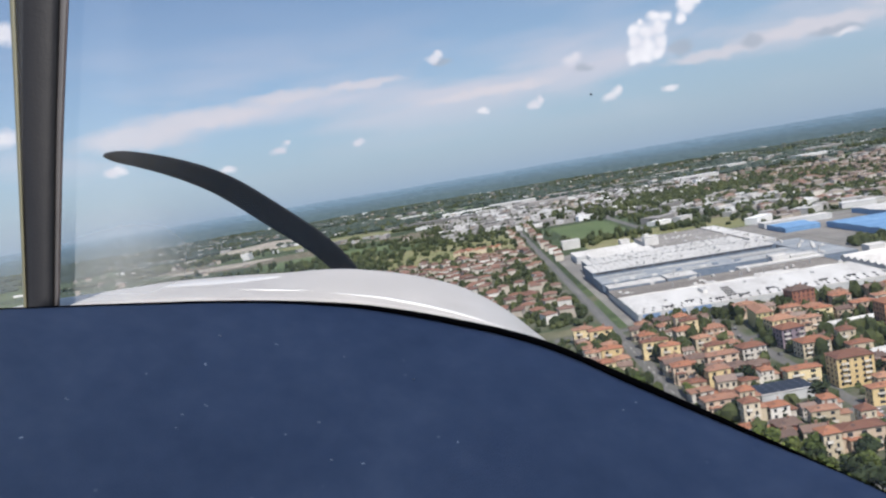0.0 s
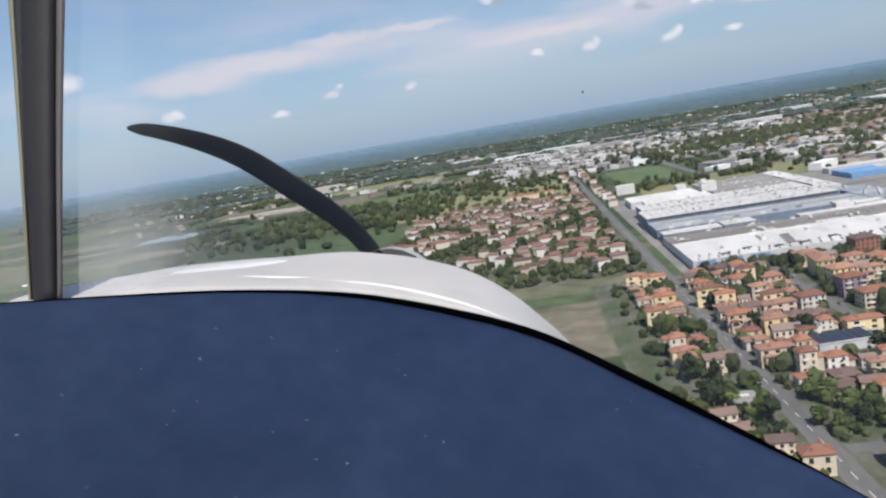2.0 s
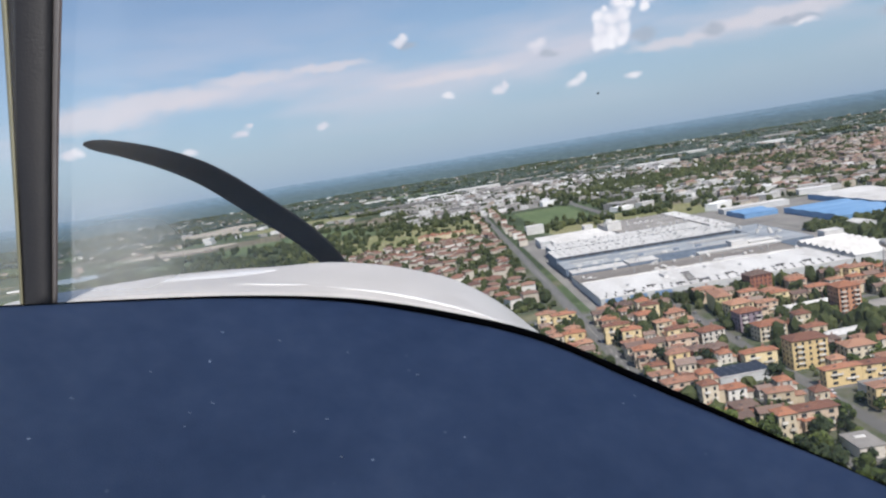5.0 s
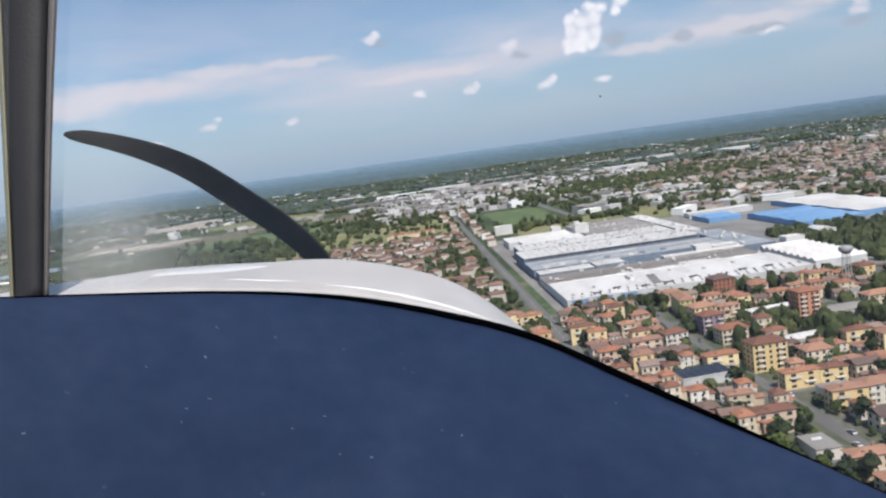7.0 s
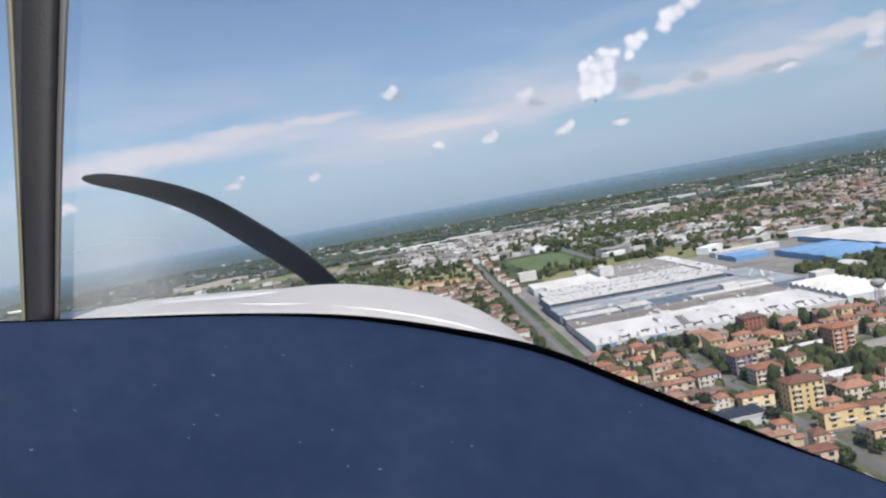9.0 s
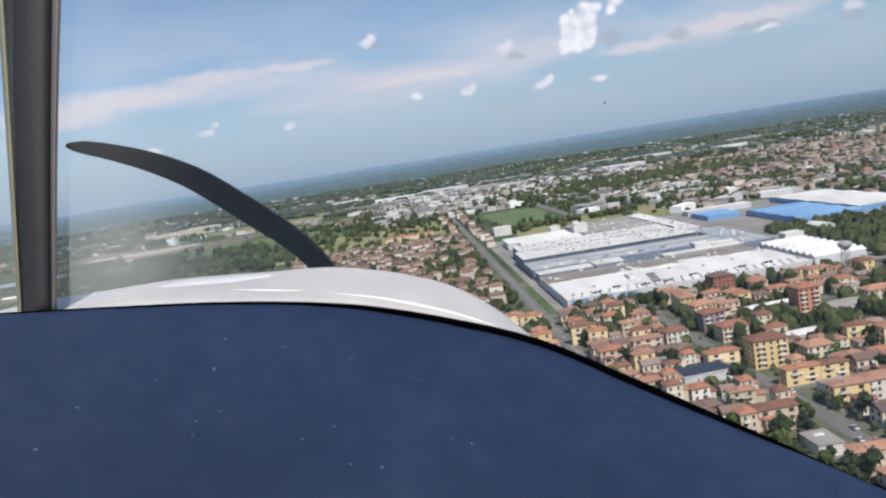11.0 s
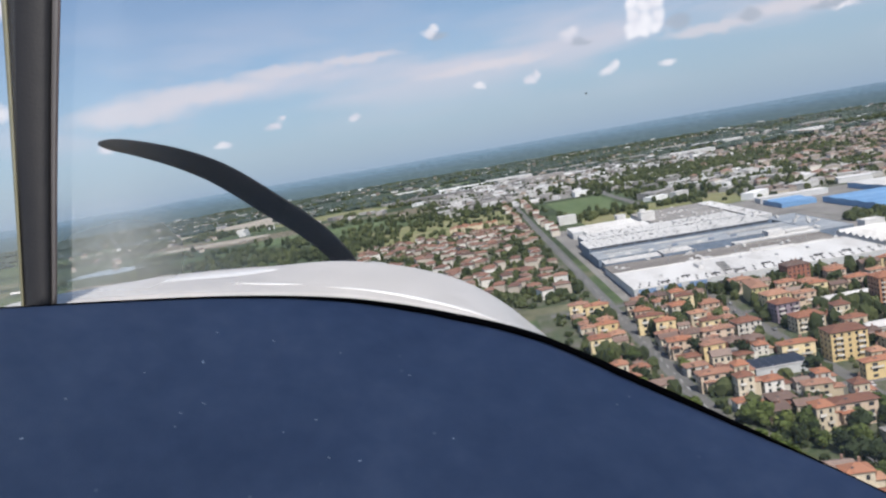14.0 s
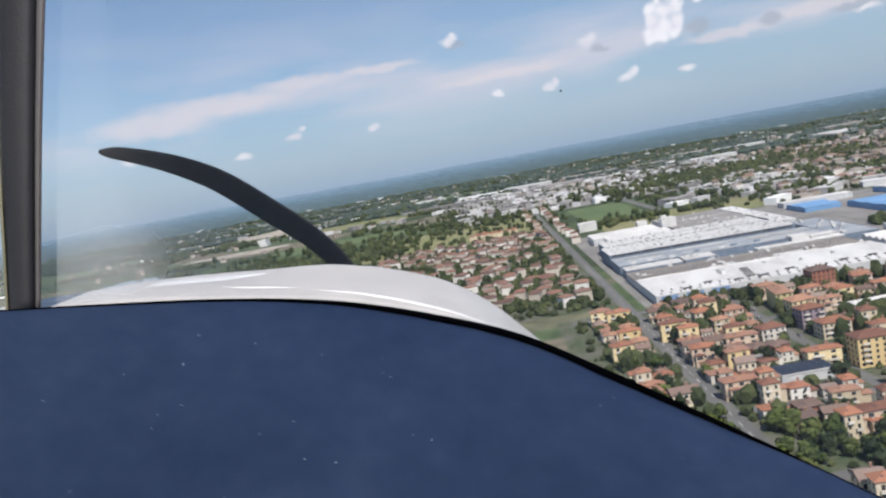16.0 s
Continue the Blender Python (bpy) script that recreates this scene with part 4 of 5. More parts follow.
def terrace(a, b, units, turn, label, wall=1, tiles=1):
    """A row of white two-storey houses with stepped brown roofs."""
    root = tagged(new("terrace"), label, "terraced houses", "white terraces")
    root.matrix_basis = at_plan(a, b, turn) @ Matrix.Scale(0.85, 4)
    for k in range(units):
        x, y, h = (k - (units - 1) / 2) * 8.0, 1.6 * (k % 2), 6.2 + 0.7 * (k % 2)
        at = pose(x, y, 0)
        part("unit_wall", Shape().box(-3.98, 3.98, -4.6, 4.6, 0, h), M_WALLS[wall], root, at=at)
        roof = part("unit_roof", Shape().hip(7.9, 9.2, h + 0.26, 1.9, over=0.05, gable=True), M_TILES[tiles], root, at=at)
        part("chimney", Shape().box(-0.35, 0.35, -0.3, 0.3, 0, 1.5), M_CHIM, roof, at=pose(1.8, 1.4, h + 0.9))
        for u in (-2.2, 0.2, 2.4):
            for z in (0.9, 3.9):
                part("window", WIN, None, root, at=pose(x + u, y - 4.63, z))
        used.append((a + 0.85 * x * math.cos(radians(turn)), b + 0.85 * x * math.sin(radians(turn)), 5.5))


terrace(176, -352, 4, 6, "white terraced houses with brown tiled roofs")
terrace(182, -378, 4, 6, "white terraced houses with brown tiled roofs")
terrace(150, -336, 3, 8, "row of white terraced houses beside a green")
terrace(228, -338, 4, 96, "white terraced houses with brown roofs among trees")
terrace(132, -238, 6, 5, "row of terraced houses with stepped orange tiled roofs", 0, 0)
terrace(152, -262, 7, 5, "long row of terraced houses with orange tiled roofs", 3, 0)
plot("lawn_green", 104, 126, -372, -318, M_LAWN, 0.10, "mown green between the streets", "field")
used.append((115, -345, 18))


sheds = []


def workshop(m):
    """A low flat-roofed workshop; the first is built, later ones are copies."""
    if sheds:
        return copy_thing(sheds[0], m)
    root = tagged(new("workshop"), "low pale workshop with a flat grey roof", "workshop", "workshops")
    part("wall", Shape().box(-6.5, 6.5, -4.5, 4.5, 0, 4.2), M_WALLS[1], root)
    part("roof", Shape().box(-6.7, 6.7, -4.7, 4.7, 4.21, 4.55), M_ROOFGREY, root)
    part("roller_door", Shape().box(-1.6, 1.6, -0.06, 0.05, 0, 3.2), M_STEEL, root, at=pose(-2.5, -4.56, 0))
    part("window", WIN, None, root, at=pose(2.5, -4.53, 1.2))
    part("roof_light", Shape().box(-0.8, 0.8, -2, 2, 0, 0.4, 0.15), M_ROOFSILV, root, at=pose(2, 0, 4.56))
    root.matrix_basis = m
    sheds.append(root)
    return root


# rows of houses between the streets
LANES = (-19, 44, 134, 208, 290)
rows_b = [top - 10.5 - k * 12.6 for top in (-17, -81, -149, -217, -285, -348) for k in range(5)]
garden = []
for b in rows_b:
    a = -50.0
    while a < 400:
        wide = rng.choice((rng.uniform(0.68, 0.9), rng.uniform(0.8, 1.0), rng.uniform(0.95, 1.3)))
        a += 5.2 * wide + 0.6
        aa, bb = a, b + rng.uniform(-2.2, 2.2)
        p = plan(aa, bb)
        lane = min(abs(aa - s) for s in LANES)
        if p.x < 0.74 * p.y + 5 and p.y > 130 and lane > 7.5:
            if any(math.hypot(aa - x, bb - y) < r + 4 for x, y, r in used):
                pass
            elif rng.random() < 0.05:
                workshop(at_plan(aa, bb, rng.choice((0, 90))))
            elif rng.random() < 0.95 and not noise.noise((aa * 0.02, bb * 0.02, 3.3)) > 0.26:
                size = Matrix.Diagonal((wide, rng.uniform(0.72, 1.0), rng.uniform(0.72, 1.12), 1))
                place(rng.choice((0, 0, 0, 1, 1, 2, 2, 3, 3, 4, 4, 5, 6, 7, 7)), at_plan(aa, bb, rng.uniform(-5, 5)) @ size)
            else:
                garden += [(aa + rng.uniform(-7, 7), bb + rng.uniform(-7, 7)) for _ in range(6)]
            garden += [(aa + rng.uniform(-7, 7), bb + rng.choice((-6.2, 6.2)) + rng.uniform(-0.8, 0.8)) for _ in range(rng.choice((0, 1, 1, 1)))]
        a += 5.2 * wide + rng.uniform(0.4, 3.0)

# settlement left of the main road, and houses along it
village = []
for b in range(60, 570, 23):
    for a in range(-252, -30, 19):
        if rng.random() < 0.86 and noise.noise((a * 0.014, b * 0.009, 6.1)) < 0.20:
            p = plan(a + rng.uniform(-9, 9), b + rng.uniform(-11, 11))
            village.append((p.x, p.y, rng.uniform(9, 15), rng.uniform(8, 11), rng.uniform(5.5, 8.5), radians(PHI + rng.choice((0, 90)) + rng.uniform(-25, 25))))
for b in range(410, 1000, 20):
    p = plan(-38 + 34 * (b % 40 == 10) + rng.uniform(-3, 3), b)
    village.append((p.x, p.y, rng.uniform(9, 14), rng.uniform(8, 11), rng.uniform(6, 9), radians(PHI + rng.choice((0, 90)))))
for i in range(16):                                        # three rows of tan houses on the meadow
    place(0, at_plan(-136 + 10.5 * (i % 7) + 4 * (i // 7), 642 + 15 * (i // 7) + 2 * (i % 2), 90) @ Matrix.Diagonal((0.95, 0.95, 1.0, 1)), detail=False)
for i in range(5):
    workshop(at_plan(-112 + 13 * i + 9 * (i > 1), 590, 0) @ Matrix.Scale(0.7, 4))


# ================= trees =================
def tree(name, height, spread, leaf, label, seed, leaves=520, slim=False):
    r = random.Random(seed)
    root = tagged(new(name), label, "tree", "garden trees")
    s = Shape().tube((0, 0, 0), (0.1, 0, height * 0.45), 0.26, 0.15)
    for k in range(4):
        w = k * 1.6 + r.random()
        s.tube((0.05, 0, height * (0.26 + 0.06 * k)), (spread * 0.55 * math.cos(w), spread * 0.55 * math.sin(w), height * (0.55 + 0.08 * k)), 0.11, 0.04, 5)
    part("trunk", s, M_BARK, root)
    lobes = []
    for k in range(3 if slim else 9):
        w, q = r.uniform(0, 6.3), r.random() ** 0.6
        rad = spread * (0.34 if slim else r.uniform(0.30, 0.52))
        lobes.append((Vector((q * spread * 0.62 * math.cos(w), q * spread * 0.62 * math.sin(w), height * r.uniform(0.42, 0.84))) if not slim
                      else Vector((0, 0, height * (0.3 + 0.24 * k))), rad * (1.0 if not slim else 1.3 - 0.3 * k)))
    c = Shape()
    for i in range(leaves):
        o, rad = r.choice(lobes)
        v = Vector((r.gauss(0, 1), r.gauss(0, 1), r.gauss(0, 1) * (1.0 if not slim else 1.7))).normalized()
        p = o + v * rad * r.uniform(0.72, 1.08)
        if p.z < height * 0.2:
            continue
        q = (v + Vector((r.uniform(-.7, .7), r.uniform(-.7, .7), r.uniform(-.4, .7)))).to_track_quat("Z", "Y")
        z = r.uniform(0.35, 0.75) * (0.7 if slim else 1.0)
        c.add([p + q @ Vector((-z, -z * 0.7, 0)), p + q @ Vector((z, -z * 0.6, 0.12)), p + q @ Vector((z * 0.8, z, 0)), p + q @ Vector((-z * 0.7, z * 0.8, -0.1))], [(0, 1, 2, 3)])
    part("crown", c, leaf, root)
    return root


TREES = [tree("tree", 9.0, 4.2, M_LEAF, "broad green garden tree", 1), tree("tree", 7.0, 3.6, M_LEAF, "round green garden tree", 2),
         tree("tree", 11.0, 4.6, M_LEAFDARK, "tall dark green tree", 3), tree("tree", 6.0, 3.0, M_LEAFDARK, "small dark garden tree", 4),
         tree("cypress", 12.0, 2.6, M_LEAFDARK, "slim dark green cypress", 5, 380, True)]
TREE_AT = [False] * len(TREES)


def plant(i, m):
    if not TREE_AT[i]:
        TREE_AT[i] = True
        TREES[i].matrix_basis = m
    else:
        copy_thing(TREES[i], m)


spots = []
for a, b in garden:
    p = plan(a, b)
    if min(abs(a - s) for s in LANES) > 4 and p.y < 640 and min(abs(b + s) for s in (12, 78, 146, 214, 282)) > 4:
        spots.append((a, b))
for i in range(40):                                       # row of trees along the factory front
    spots.append((4 + i * 4.6 + rng.uniform(-2, 2), -20 + rng.uniform(-3, 2)))
spots.sort(key=lambda q: plan(*q).length)
outer = [(plan(a, b), rng.uniform(0.6, 1.3)) for a, b in spots[290:]]
for a, b in spots[:290]:
    plant(rng.choice((0, 0, 1, 1, 2, 2, 3, 4)), at_plan(a, b, rng.uniform(0, 360)) @ Matrix.Scale(rng.uniform(0.5, 1.1), 4))
for i, on in enumerate(TREE_AT):
    if not on:
        plant(i, at_plan(-30 - 5 * i, -60))

# woods, hedges and tree lines farther off
ico = bmesh.new()
bmesh.ops.create_icosphere(ico, subdivisions=2, radius=1.0)
ICO_V = np.array([v.co[:] for v in ico.verts])
ICO_F = np.array([[v.index for v in f.verts] for f in ico.faces])
ico.free()
nrs = np.random.RandomState(5)


BARE = ((-760, 2560, 130, 210), (-640, 1810, 160, 70), (-690, 2270, 60, 130), (-880, 2260, 95, 120), (-760, 1500, 95, 65), (-420, 2150, 190, 110), (-330, 1600, 130, 80), (-180, 2900, 240, 120))


def open_land(x, y):
    """Away from the quarry, the pond and the open meadows."""
    return all(((x - cx) / rx) ** 2 + ((y - cy) / ry) ** 2 > 1 for cx, cy, rx, ry in BARE)


def clumps(name, pts, mat, label, category="woods"):
    """Many uneven tree crowns in one mesh. pts: x, y, radius, height."""
    pts = np.array([p for p in pts if math.hypot(p[0], p[1]) < 4500 and open_land(p[0], p[1])])
    k, nv = len(pts), len(ICO_V)
    bump = 1 + 0.34 * (nrs.rand(k, nv, 1) - 0.5) + 0.25 * np.sin(ICO_V[None, :, :1] * 5 + nrs.rand(k, 1, 1) * 6) * np.cos(ICO_V[None, :, 1:2] * 4 + nrs.rand(k, 1, 1) * 6)
    v = ICO_V[None] * bump
    v = v * np.stack([pts[:, 2], pts[:, 2], pts[:, 3] * 0.55], 1)[:, None, :]
    v[:, :, 0] += pts[:, 0, None]
    v[:, :, 1] += pts[:, 1, None]
    v[:, :, 2] += pts[:, 3, None] * 0.46
    f = ICO_F[None] + (np.arange(k) * nv)[:, None, None]
    me = bpy.data.meshes.new(name)
    me.from_pydata(v.reshape(-1, 3).tolist(), [], f.reshape(-1, 3).tolist())
    me.materials.append(mat)
    me.update()
    return tagged(new(name, me), label, category, kind="stuff")


def free(x, y):
    """Open country: not on the plant, the streets or the sheds."""
    a, b = grid_of(x, y)
    if -12 < a < 302 and -420 < b < 445 or -26 < a < -12 or 134 < a < 154:
        return False
    if -232 < a < -22 and 415 < b < 805 or 18 < a < 134 and 635 < b < 905:
        return False
    return not (230 < a < 490 and 155 < b < 485)


far = []
for i in range(330):                                      # hedges and tree lines
    x0, y0 = nrs.uniform(-2600, 2400), nrs.uniform(1000, 4700)
    if abs(x0) > 0.66 * y0:
        continue
    along = nrs.rand() < 0.65
    n = int(nrs.uniform(8, 34))
    for j in range(n):
        da, db = (j * 8.5, nrs.uniform(-3, 3)) if along else (nrs.uniform(-3, 3), j * 8.5)
        p = Vector((x0, y0, 0)) + E1 * da + E2 * db
        if free(p.x, p.y):
            far.append((p.x, p.y, nrs.uniform(3.2, 6.5), nrs.uniform(6, 13)))
for i in range(70):                                       # copses
    x0, y0, r = nrs.uniform(-2400, 2000), nrs.uniform(1100, 4600), nrs.uniform(30, 110)
    if abs(x0) > 0.66 * y0:
        continue
    a0, b0 = grid_of(x0, y0)
    if -150 < a0 < 520 and 850 < b0 < 1800:
        continue
    for j in range(int(r * 0.9)):
        x, y = x0 + nrs.normal() * r, y0 + nrs.normal() * r * 0.5
        if free(x, y):
            far.append((x, y, nrs.uniform(3.5, 7.5), nrs.uniform(7, 15)))
for j in range(850):                                      # dark park behind the blue halls
    x, y = 520 + nrs.normal() * 150, 1640 + nrs.normal() * 90
    far.append((x, y, nrs.uniform(4, 8), nrs.uniform(8, 16)))
for j in range(1800):                                     # trees in the far town
    far.append((nrs.normal() * 240 + 860, nrs.normal() * 270 + 1500, nrs.uniform(3, 6), nrs.uniform(6, 12)))
for j in range(120):
    a, b = nrs.uniform(228, 335), nrs.uniform(118, 196)
    if 258 < a < 288 and b < 178:
        continue
    p = plan(a, b)
    far.append((p.x, p.y, nrs.uniform(3, 5.5), nrs.uniform(5, 10)))
for j in range(120):                                      # dark grove beyond the gabled hall
    p = plan(nrs.uniform(230, 312), nrs.uniform(10, 118))
    far.append((p.x, p.y, nrs.uniform(3, 5.5), nrs.uniform(7, 13)))
for j in range(380):                                      # wooded strip west of the settlement
    x, y = -330 + nrs.normal() * 150, 1330 + nrs.normal() * 160
    if free(x, y):
        far.append((x, y, nrs.uniform(3, 6.5), nrs.uniform(6, 13)))
for j in range(900):                                      # trees round the blue sheds and in the town beside the plant
    a, b = nrs.uniform(245, 900), nrs.uniform(200, 950)
    p = plan(a, b)
    if not (200 < a < 425 and 190 < b < 450):
        far.append((p.x, p.y, nrs.uniform(2.8, 5.6), nrs.uniform(5, 12)))
for j in range(1700):                                     # scattered trees among houses and sheds
    a, b = nrs.uniform(-230, 540), nrs.uniform(440, 1900)
    p = plan(a, b)
    if not (18 < a < 134 and 635 < b < 905) and not 134 < a < 154 and not -26 < a < -12 and not (0 < a < 490 and b < 485):
        far.append((p.x, p.y, nrs.uniform(2.4, 4.6), nrs.uniform(4, 9)))
shrubs = []
for j in range(2600):                                     # bushes and hedges in the gardens
    a, b = nrs.uniform(-60, 400), nrs.uniform(-415, -18)
    if min(abs(a - q) for q in LANES) > 5 and min(abs(b + q) for q in (12, 78, 146, 214, 282)) > 4:
        p = plan(a, b)
        big = 1.0 + 1.1 * (nrs.rand() < 0.22)
        shrubs.append((p.x, p.y, big * nrs.uniform(1.0, 2.0), big * nrs.uniform(1.5, 3.8)))
for j in range(2300):
    p = plan(nrs.uniform(-262, -28), nrs.uniform(25, 585))
    shrubs.append((p.x, p.y, nrs.uniform(1.6, 3.8), nrs.uniform(2.5, 7.5)))
shrubs += [(p.x, p.y, 3.1 * k, 8.5 * k) for p, k in outer]
clumps("shrubs", shrubs, M_WOODS, "green bushes and hedges in the gardens", "bushes")
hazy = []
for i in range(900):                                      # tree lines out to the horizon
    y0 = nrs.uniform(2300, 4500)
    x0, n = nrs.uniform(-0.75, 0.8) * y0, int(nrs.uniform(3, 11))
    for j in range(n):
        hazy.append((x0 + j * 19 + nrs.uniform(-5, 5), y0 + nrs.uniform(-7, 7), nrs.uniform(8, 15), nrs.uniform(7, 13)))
clumps("far_woods", hazy, M_HAZEWOODS, "tree lines out towards the horizon, tinted blue-green for haze")
clumps("woods", far, M_WOODS, "dark green hedges, tree lines and copses between the fields")


# ================= far roofs and sheds =================
def far_boxes(name, items, mat_wall, mat_roof, label, category, peaked):
    """Many small buildings in one mesh each for walls and roofs. items: x, y, w, d, h, turn."""
    root = tagged(new(name), label, category, kind="stuff")
    sw, sr = Shape(), Shape()
    for x, y, w, d, h, turn in items:
        if not open_land(x, y):
            continue
        c, s = math.cos(turn), math.sin(turn)
        q = Shape().box(-w / 2, w / 2, -d / 2, d / 2, 0, h)
        sw.add([(x + c * a - s * b, y + s * a + c * b, z) for a, b, z in q.v], q.f)
        q = Shape().hip(w, d, h + 0.26, min(w, d) * 0.18, 0.5) if peaked else Shape().box(-w / 2 - .3, w / 2 + .3, -d / 2 - .3, d / 2 + .3, h + 0.01, h + 0.6)
        sr.add([(x + c * a - s * b, y + s * a + c * b, z) for a, b, z in q.v], q.f)
    tagged(part("wall", sw, mat_wall, root), kind="stuff")
    tagged(part("roof", sr, mat_roof, root), kind="stuff")


items = []
for b in range(945, 1900, 34):
    for a in range(-150, 540, 36):
        if rng.random() < 0.9 and not 124 < a < 164:
            p = plan(a + rng.uniform(-16, 16), b + rng.uniform(-12, 12))
            items.append((p.x, p.y, rng.uniform(9, 34), rng.uniform(8, 24), rng.uniform(4, 9), radians(PHI + rng.choice((0, 0, 8, -30)) + rng.uniform(-4, 4))))
for k in range(34):
    p = plan(170 + rng.uniform(0, 230), 620 + rng.uniform(0, 280))
    items.append((p.x, p.y, rng.uniform(18, 40), rng.uniform(12, 22), rng.uniform(5, 9), radians(PHI + 40)))
for x, y, w, d in ((-130, 2150, 210, 56), (-60, 2420, 150, 50), (-90, 2230, 90, 40), (-700, 2600, 60, 20), (-640, 2480, 50, 18), (90, 2520, 150, 70), (300, 2600, 180, 60), (480, 2560, 120, 60), (620, 2300, 130, 50),
                   (180, 2250, 110, 60), (-250, 2700, 100, 40), (820, 2700, 160, 60), (1050, 2500, 120, 50), (1250, 2900, 140, 60), (700, 2900, 120, 50)):
    items.append((x, y, w, d, rng.uniform(9, 13), radians(PHI)))
for k in range(190):                                       # sheds round and behind the blue halls
    a, b = rng.uniform(250, 760), rng.uniform(460, 1000)
    p = plan(a, b)
    items.append((p.x, p.y, rng.uniform(12, 46), rng.uniform(9, 22), rng.uniform(4, 8), radians(PHI + rng.choice((0, 0, 40, -12)) + rng.uniform(-3, 3))))
for k in range(640):
    y = rng.uniform(1900, 4600)
    items.append((rng.uniform(-0.5, 0.62) * y, y, rng.uniform(10, 50), rng.uniform(8, 24), rng.uniform(5, 9), rng.uniform(0, 3)))
far_boxes("industrial_sheds", items, M_FARSHED, M_FARSHED, "pale and white sheds of a far industrial estate", "sheds", False)

far_boxes("settlement_houses", village, M_VILLAGEWALL, M_VILLAGEROOF, "terracotta-roofed houses of a small settlement", "houses", True)
items = []
for k in range(900):
    x, y = 860 + rng.gauss(0, 200), 1480 + rng.gauss(0, 240)
    if x > 330 + 0.05 * y and free(x, y):
        items.append((x, y, rng.uniform(9, 20), rng.uniform(8, 13), rng.uniform(6, 13), radians(PHI + rng.choice((0, 90)) + rng.uniform(-15, 15))))
for k in range(380):
    y = rng.uniform(1600, 4300)
    x = rng.uniform(0.05, 0.7) * y
    items.append((x, y, rng.uniform(9, 18), rng.uniform(8, 12), rng.uniform(5, 10), rng.uniform(0, 3)))
for k in range(170):
    y = rng.uniform(1600, 4300)
    items.append((rng.uniform(-0.6, 0.1) * y, y, rng.uniform(9, 20), rng.uniform(8, 12), rng.uniform(5, 9), rng.uniform(0, 3)))
for b in range(-250, 190, 16):                             # town to the right of the plant
    for a in range(250, 640, 17):
        p = plan(a + rng.uniform(-4, 4), b + rng.uniform(-4, 4))
        if (a > 335 or b < 40 and a > 310 or a > 262 and b < -20) and not (a < 345 and 100 < b) and rng.random() < 0.82:
            items.append((p.x, p.y, rng.uniform(9, 16), rng.uniform(8, 11), rng.uniform(6, 11), radians(PHI + rng.choice((0, 90)) + rng.uniform(-8, 8))))
for k in range(150):                                       # town round and behind the blue sheds
    a, b = rng.uniform(255, 900), rng.uniform(330, 900)
    if not (a < 425 and b < 450):
        p = plan(a, b)
        items.append((p.x, p.y, rng.uniform(9, 20), rng.uniform(8, 13), rng.uniform(5, 11), radians(PHI + rng.choice((0, 90, 35)) + rng.uniform(-8, 8))))
far_boxes("far_houses", items, M_FARWALL, M_FARROOF, "terracotta-roofed houses of the far town", "houses", True)


# ================= cars =================
def car():
    root = tagged(new("car"), "small parked passenger car", "car", "parked cars")
    body = Shape()
    prof = [(-2.05, 0.35), (-2.1, 0.75), (-1.9, 0.95), (-0.9, 1.0), (1.3, 1.0), (2.0, 0.85), (2.1, 0.5), (2.05, 0.35)]
    body.grid([[(x, s, z) for x, z in prof] for s in (-0.82, 0.82)])
    k = len(prof)
    body.add([(x, -0.82, z) for x, z in prof], [tuple(range(k))]).add([(x, 0.82, z) for x, z in prof], [tuple(range(k - 1, -1, -1))])
    b = part("body", body, M_CAR, root)
    part("cabin", Shape().add([(-1.5, -.76, .99), (1.0, -.76, .99), (1.0, .76, .99), (-1.5, .76, .99), (-1.1, -.62, 1.44), (0.3, -.62, 1.44), (0.3, .62, 1.44), (-1.1, .62, 1.44)],
                              [(0, 1, 5, 4), (1, 2, 6, 5), (2, 3, 7, 6), (3, 0, 4, 7)]), M_PANE, root)
    part("roof_panel", Shape().box(-1.12, 0.32, -0.63, 0.63, 1.44, 1.49, 0.05), M_CAR, root)
    wheel = Shape().tube((0, -0.1, 0), (0, 0.1, 0), 0.32, 0.32, 12).mesh("wheel", M_RUBBER)
    for x in (-1.3, 1.3):
        for y in (-0.78, 0.78):
            part("wheel", wheel, None, root, at=pose(x, y, 0.32))
    return root


first = car()
spots = []
for s in (44, 134, 208):
    for i in range(16):
        spots.append((s + rng.choice((-2.2, 2.2)), -390 + i * 22 + rng.uniform(-7, 7), 90))
for i in range(20):
    spots.append((20 + i * 14 + rng.uniform(-5, 5), -12 + rng.choice((-2, 2)), 0))
for i, (a, b, turn) in enumerate(spots):
    m = at_plan(a, b, turn, 0.105)
    if i == 0:
        first.matrix_basis = m
    else:
        copy_thing(first, m)


# ================= aircraft nose, seen from the seat =================
aircraft = tagged(new("aircraft"), "light aircraft nose with white cowling and blue glareshield", "aircraft")
aircraft.matrix_basis = CABIN


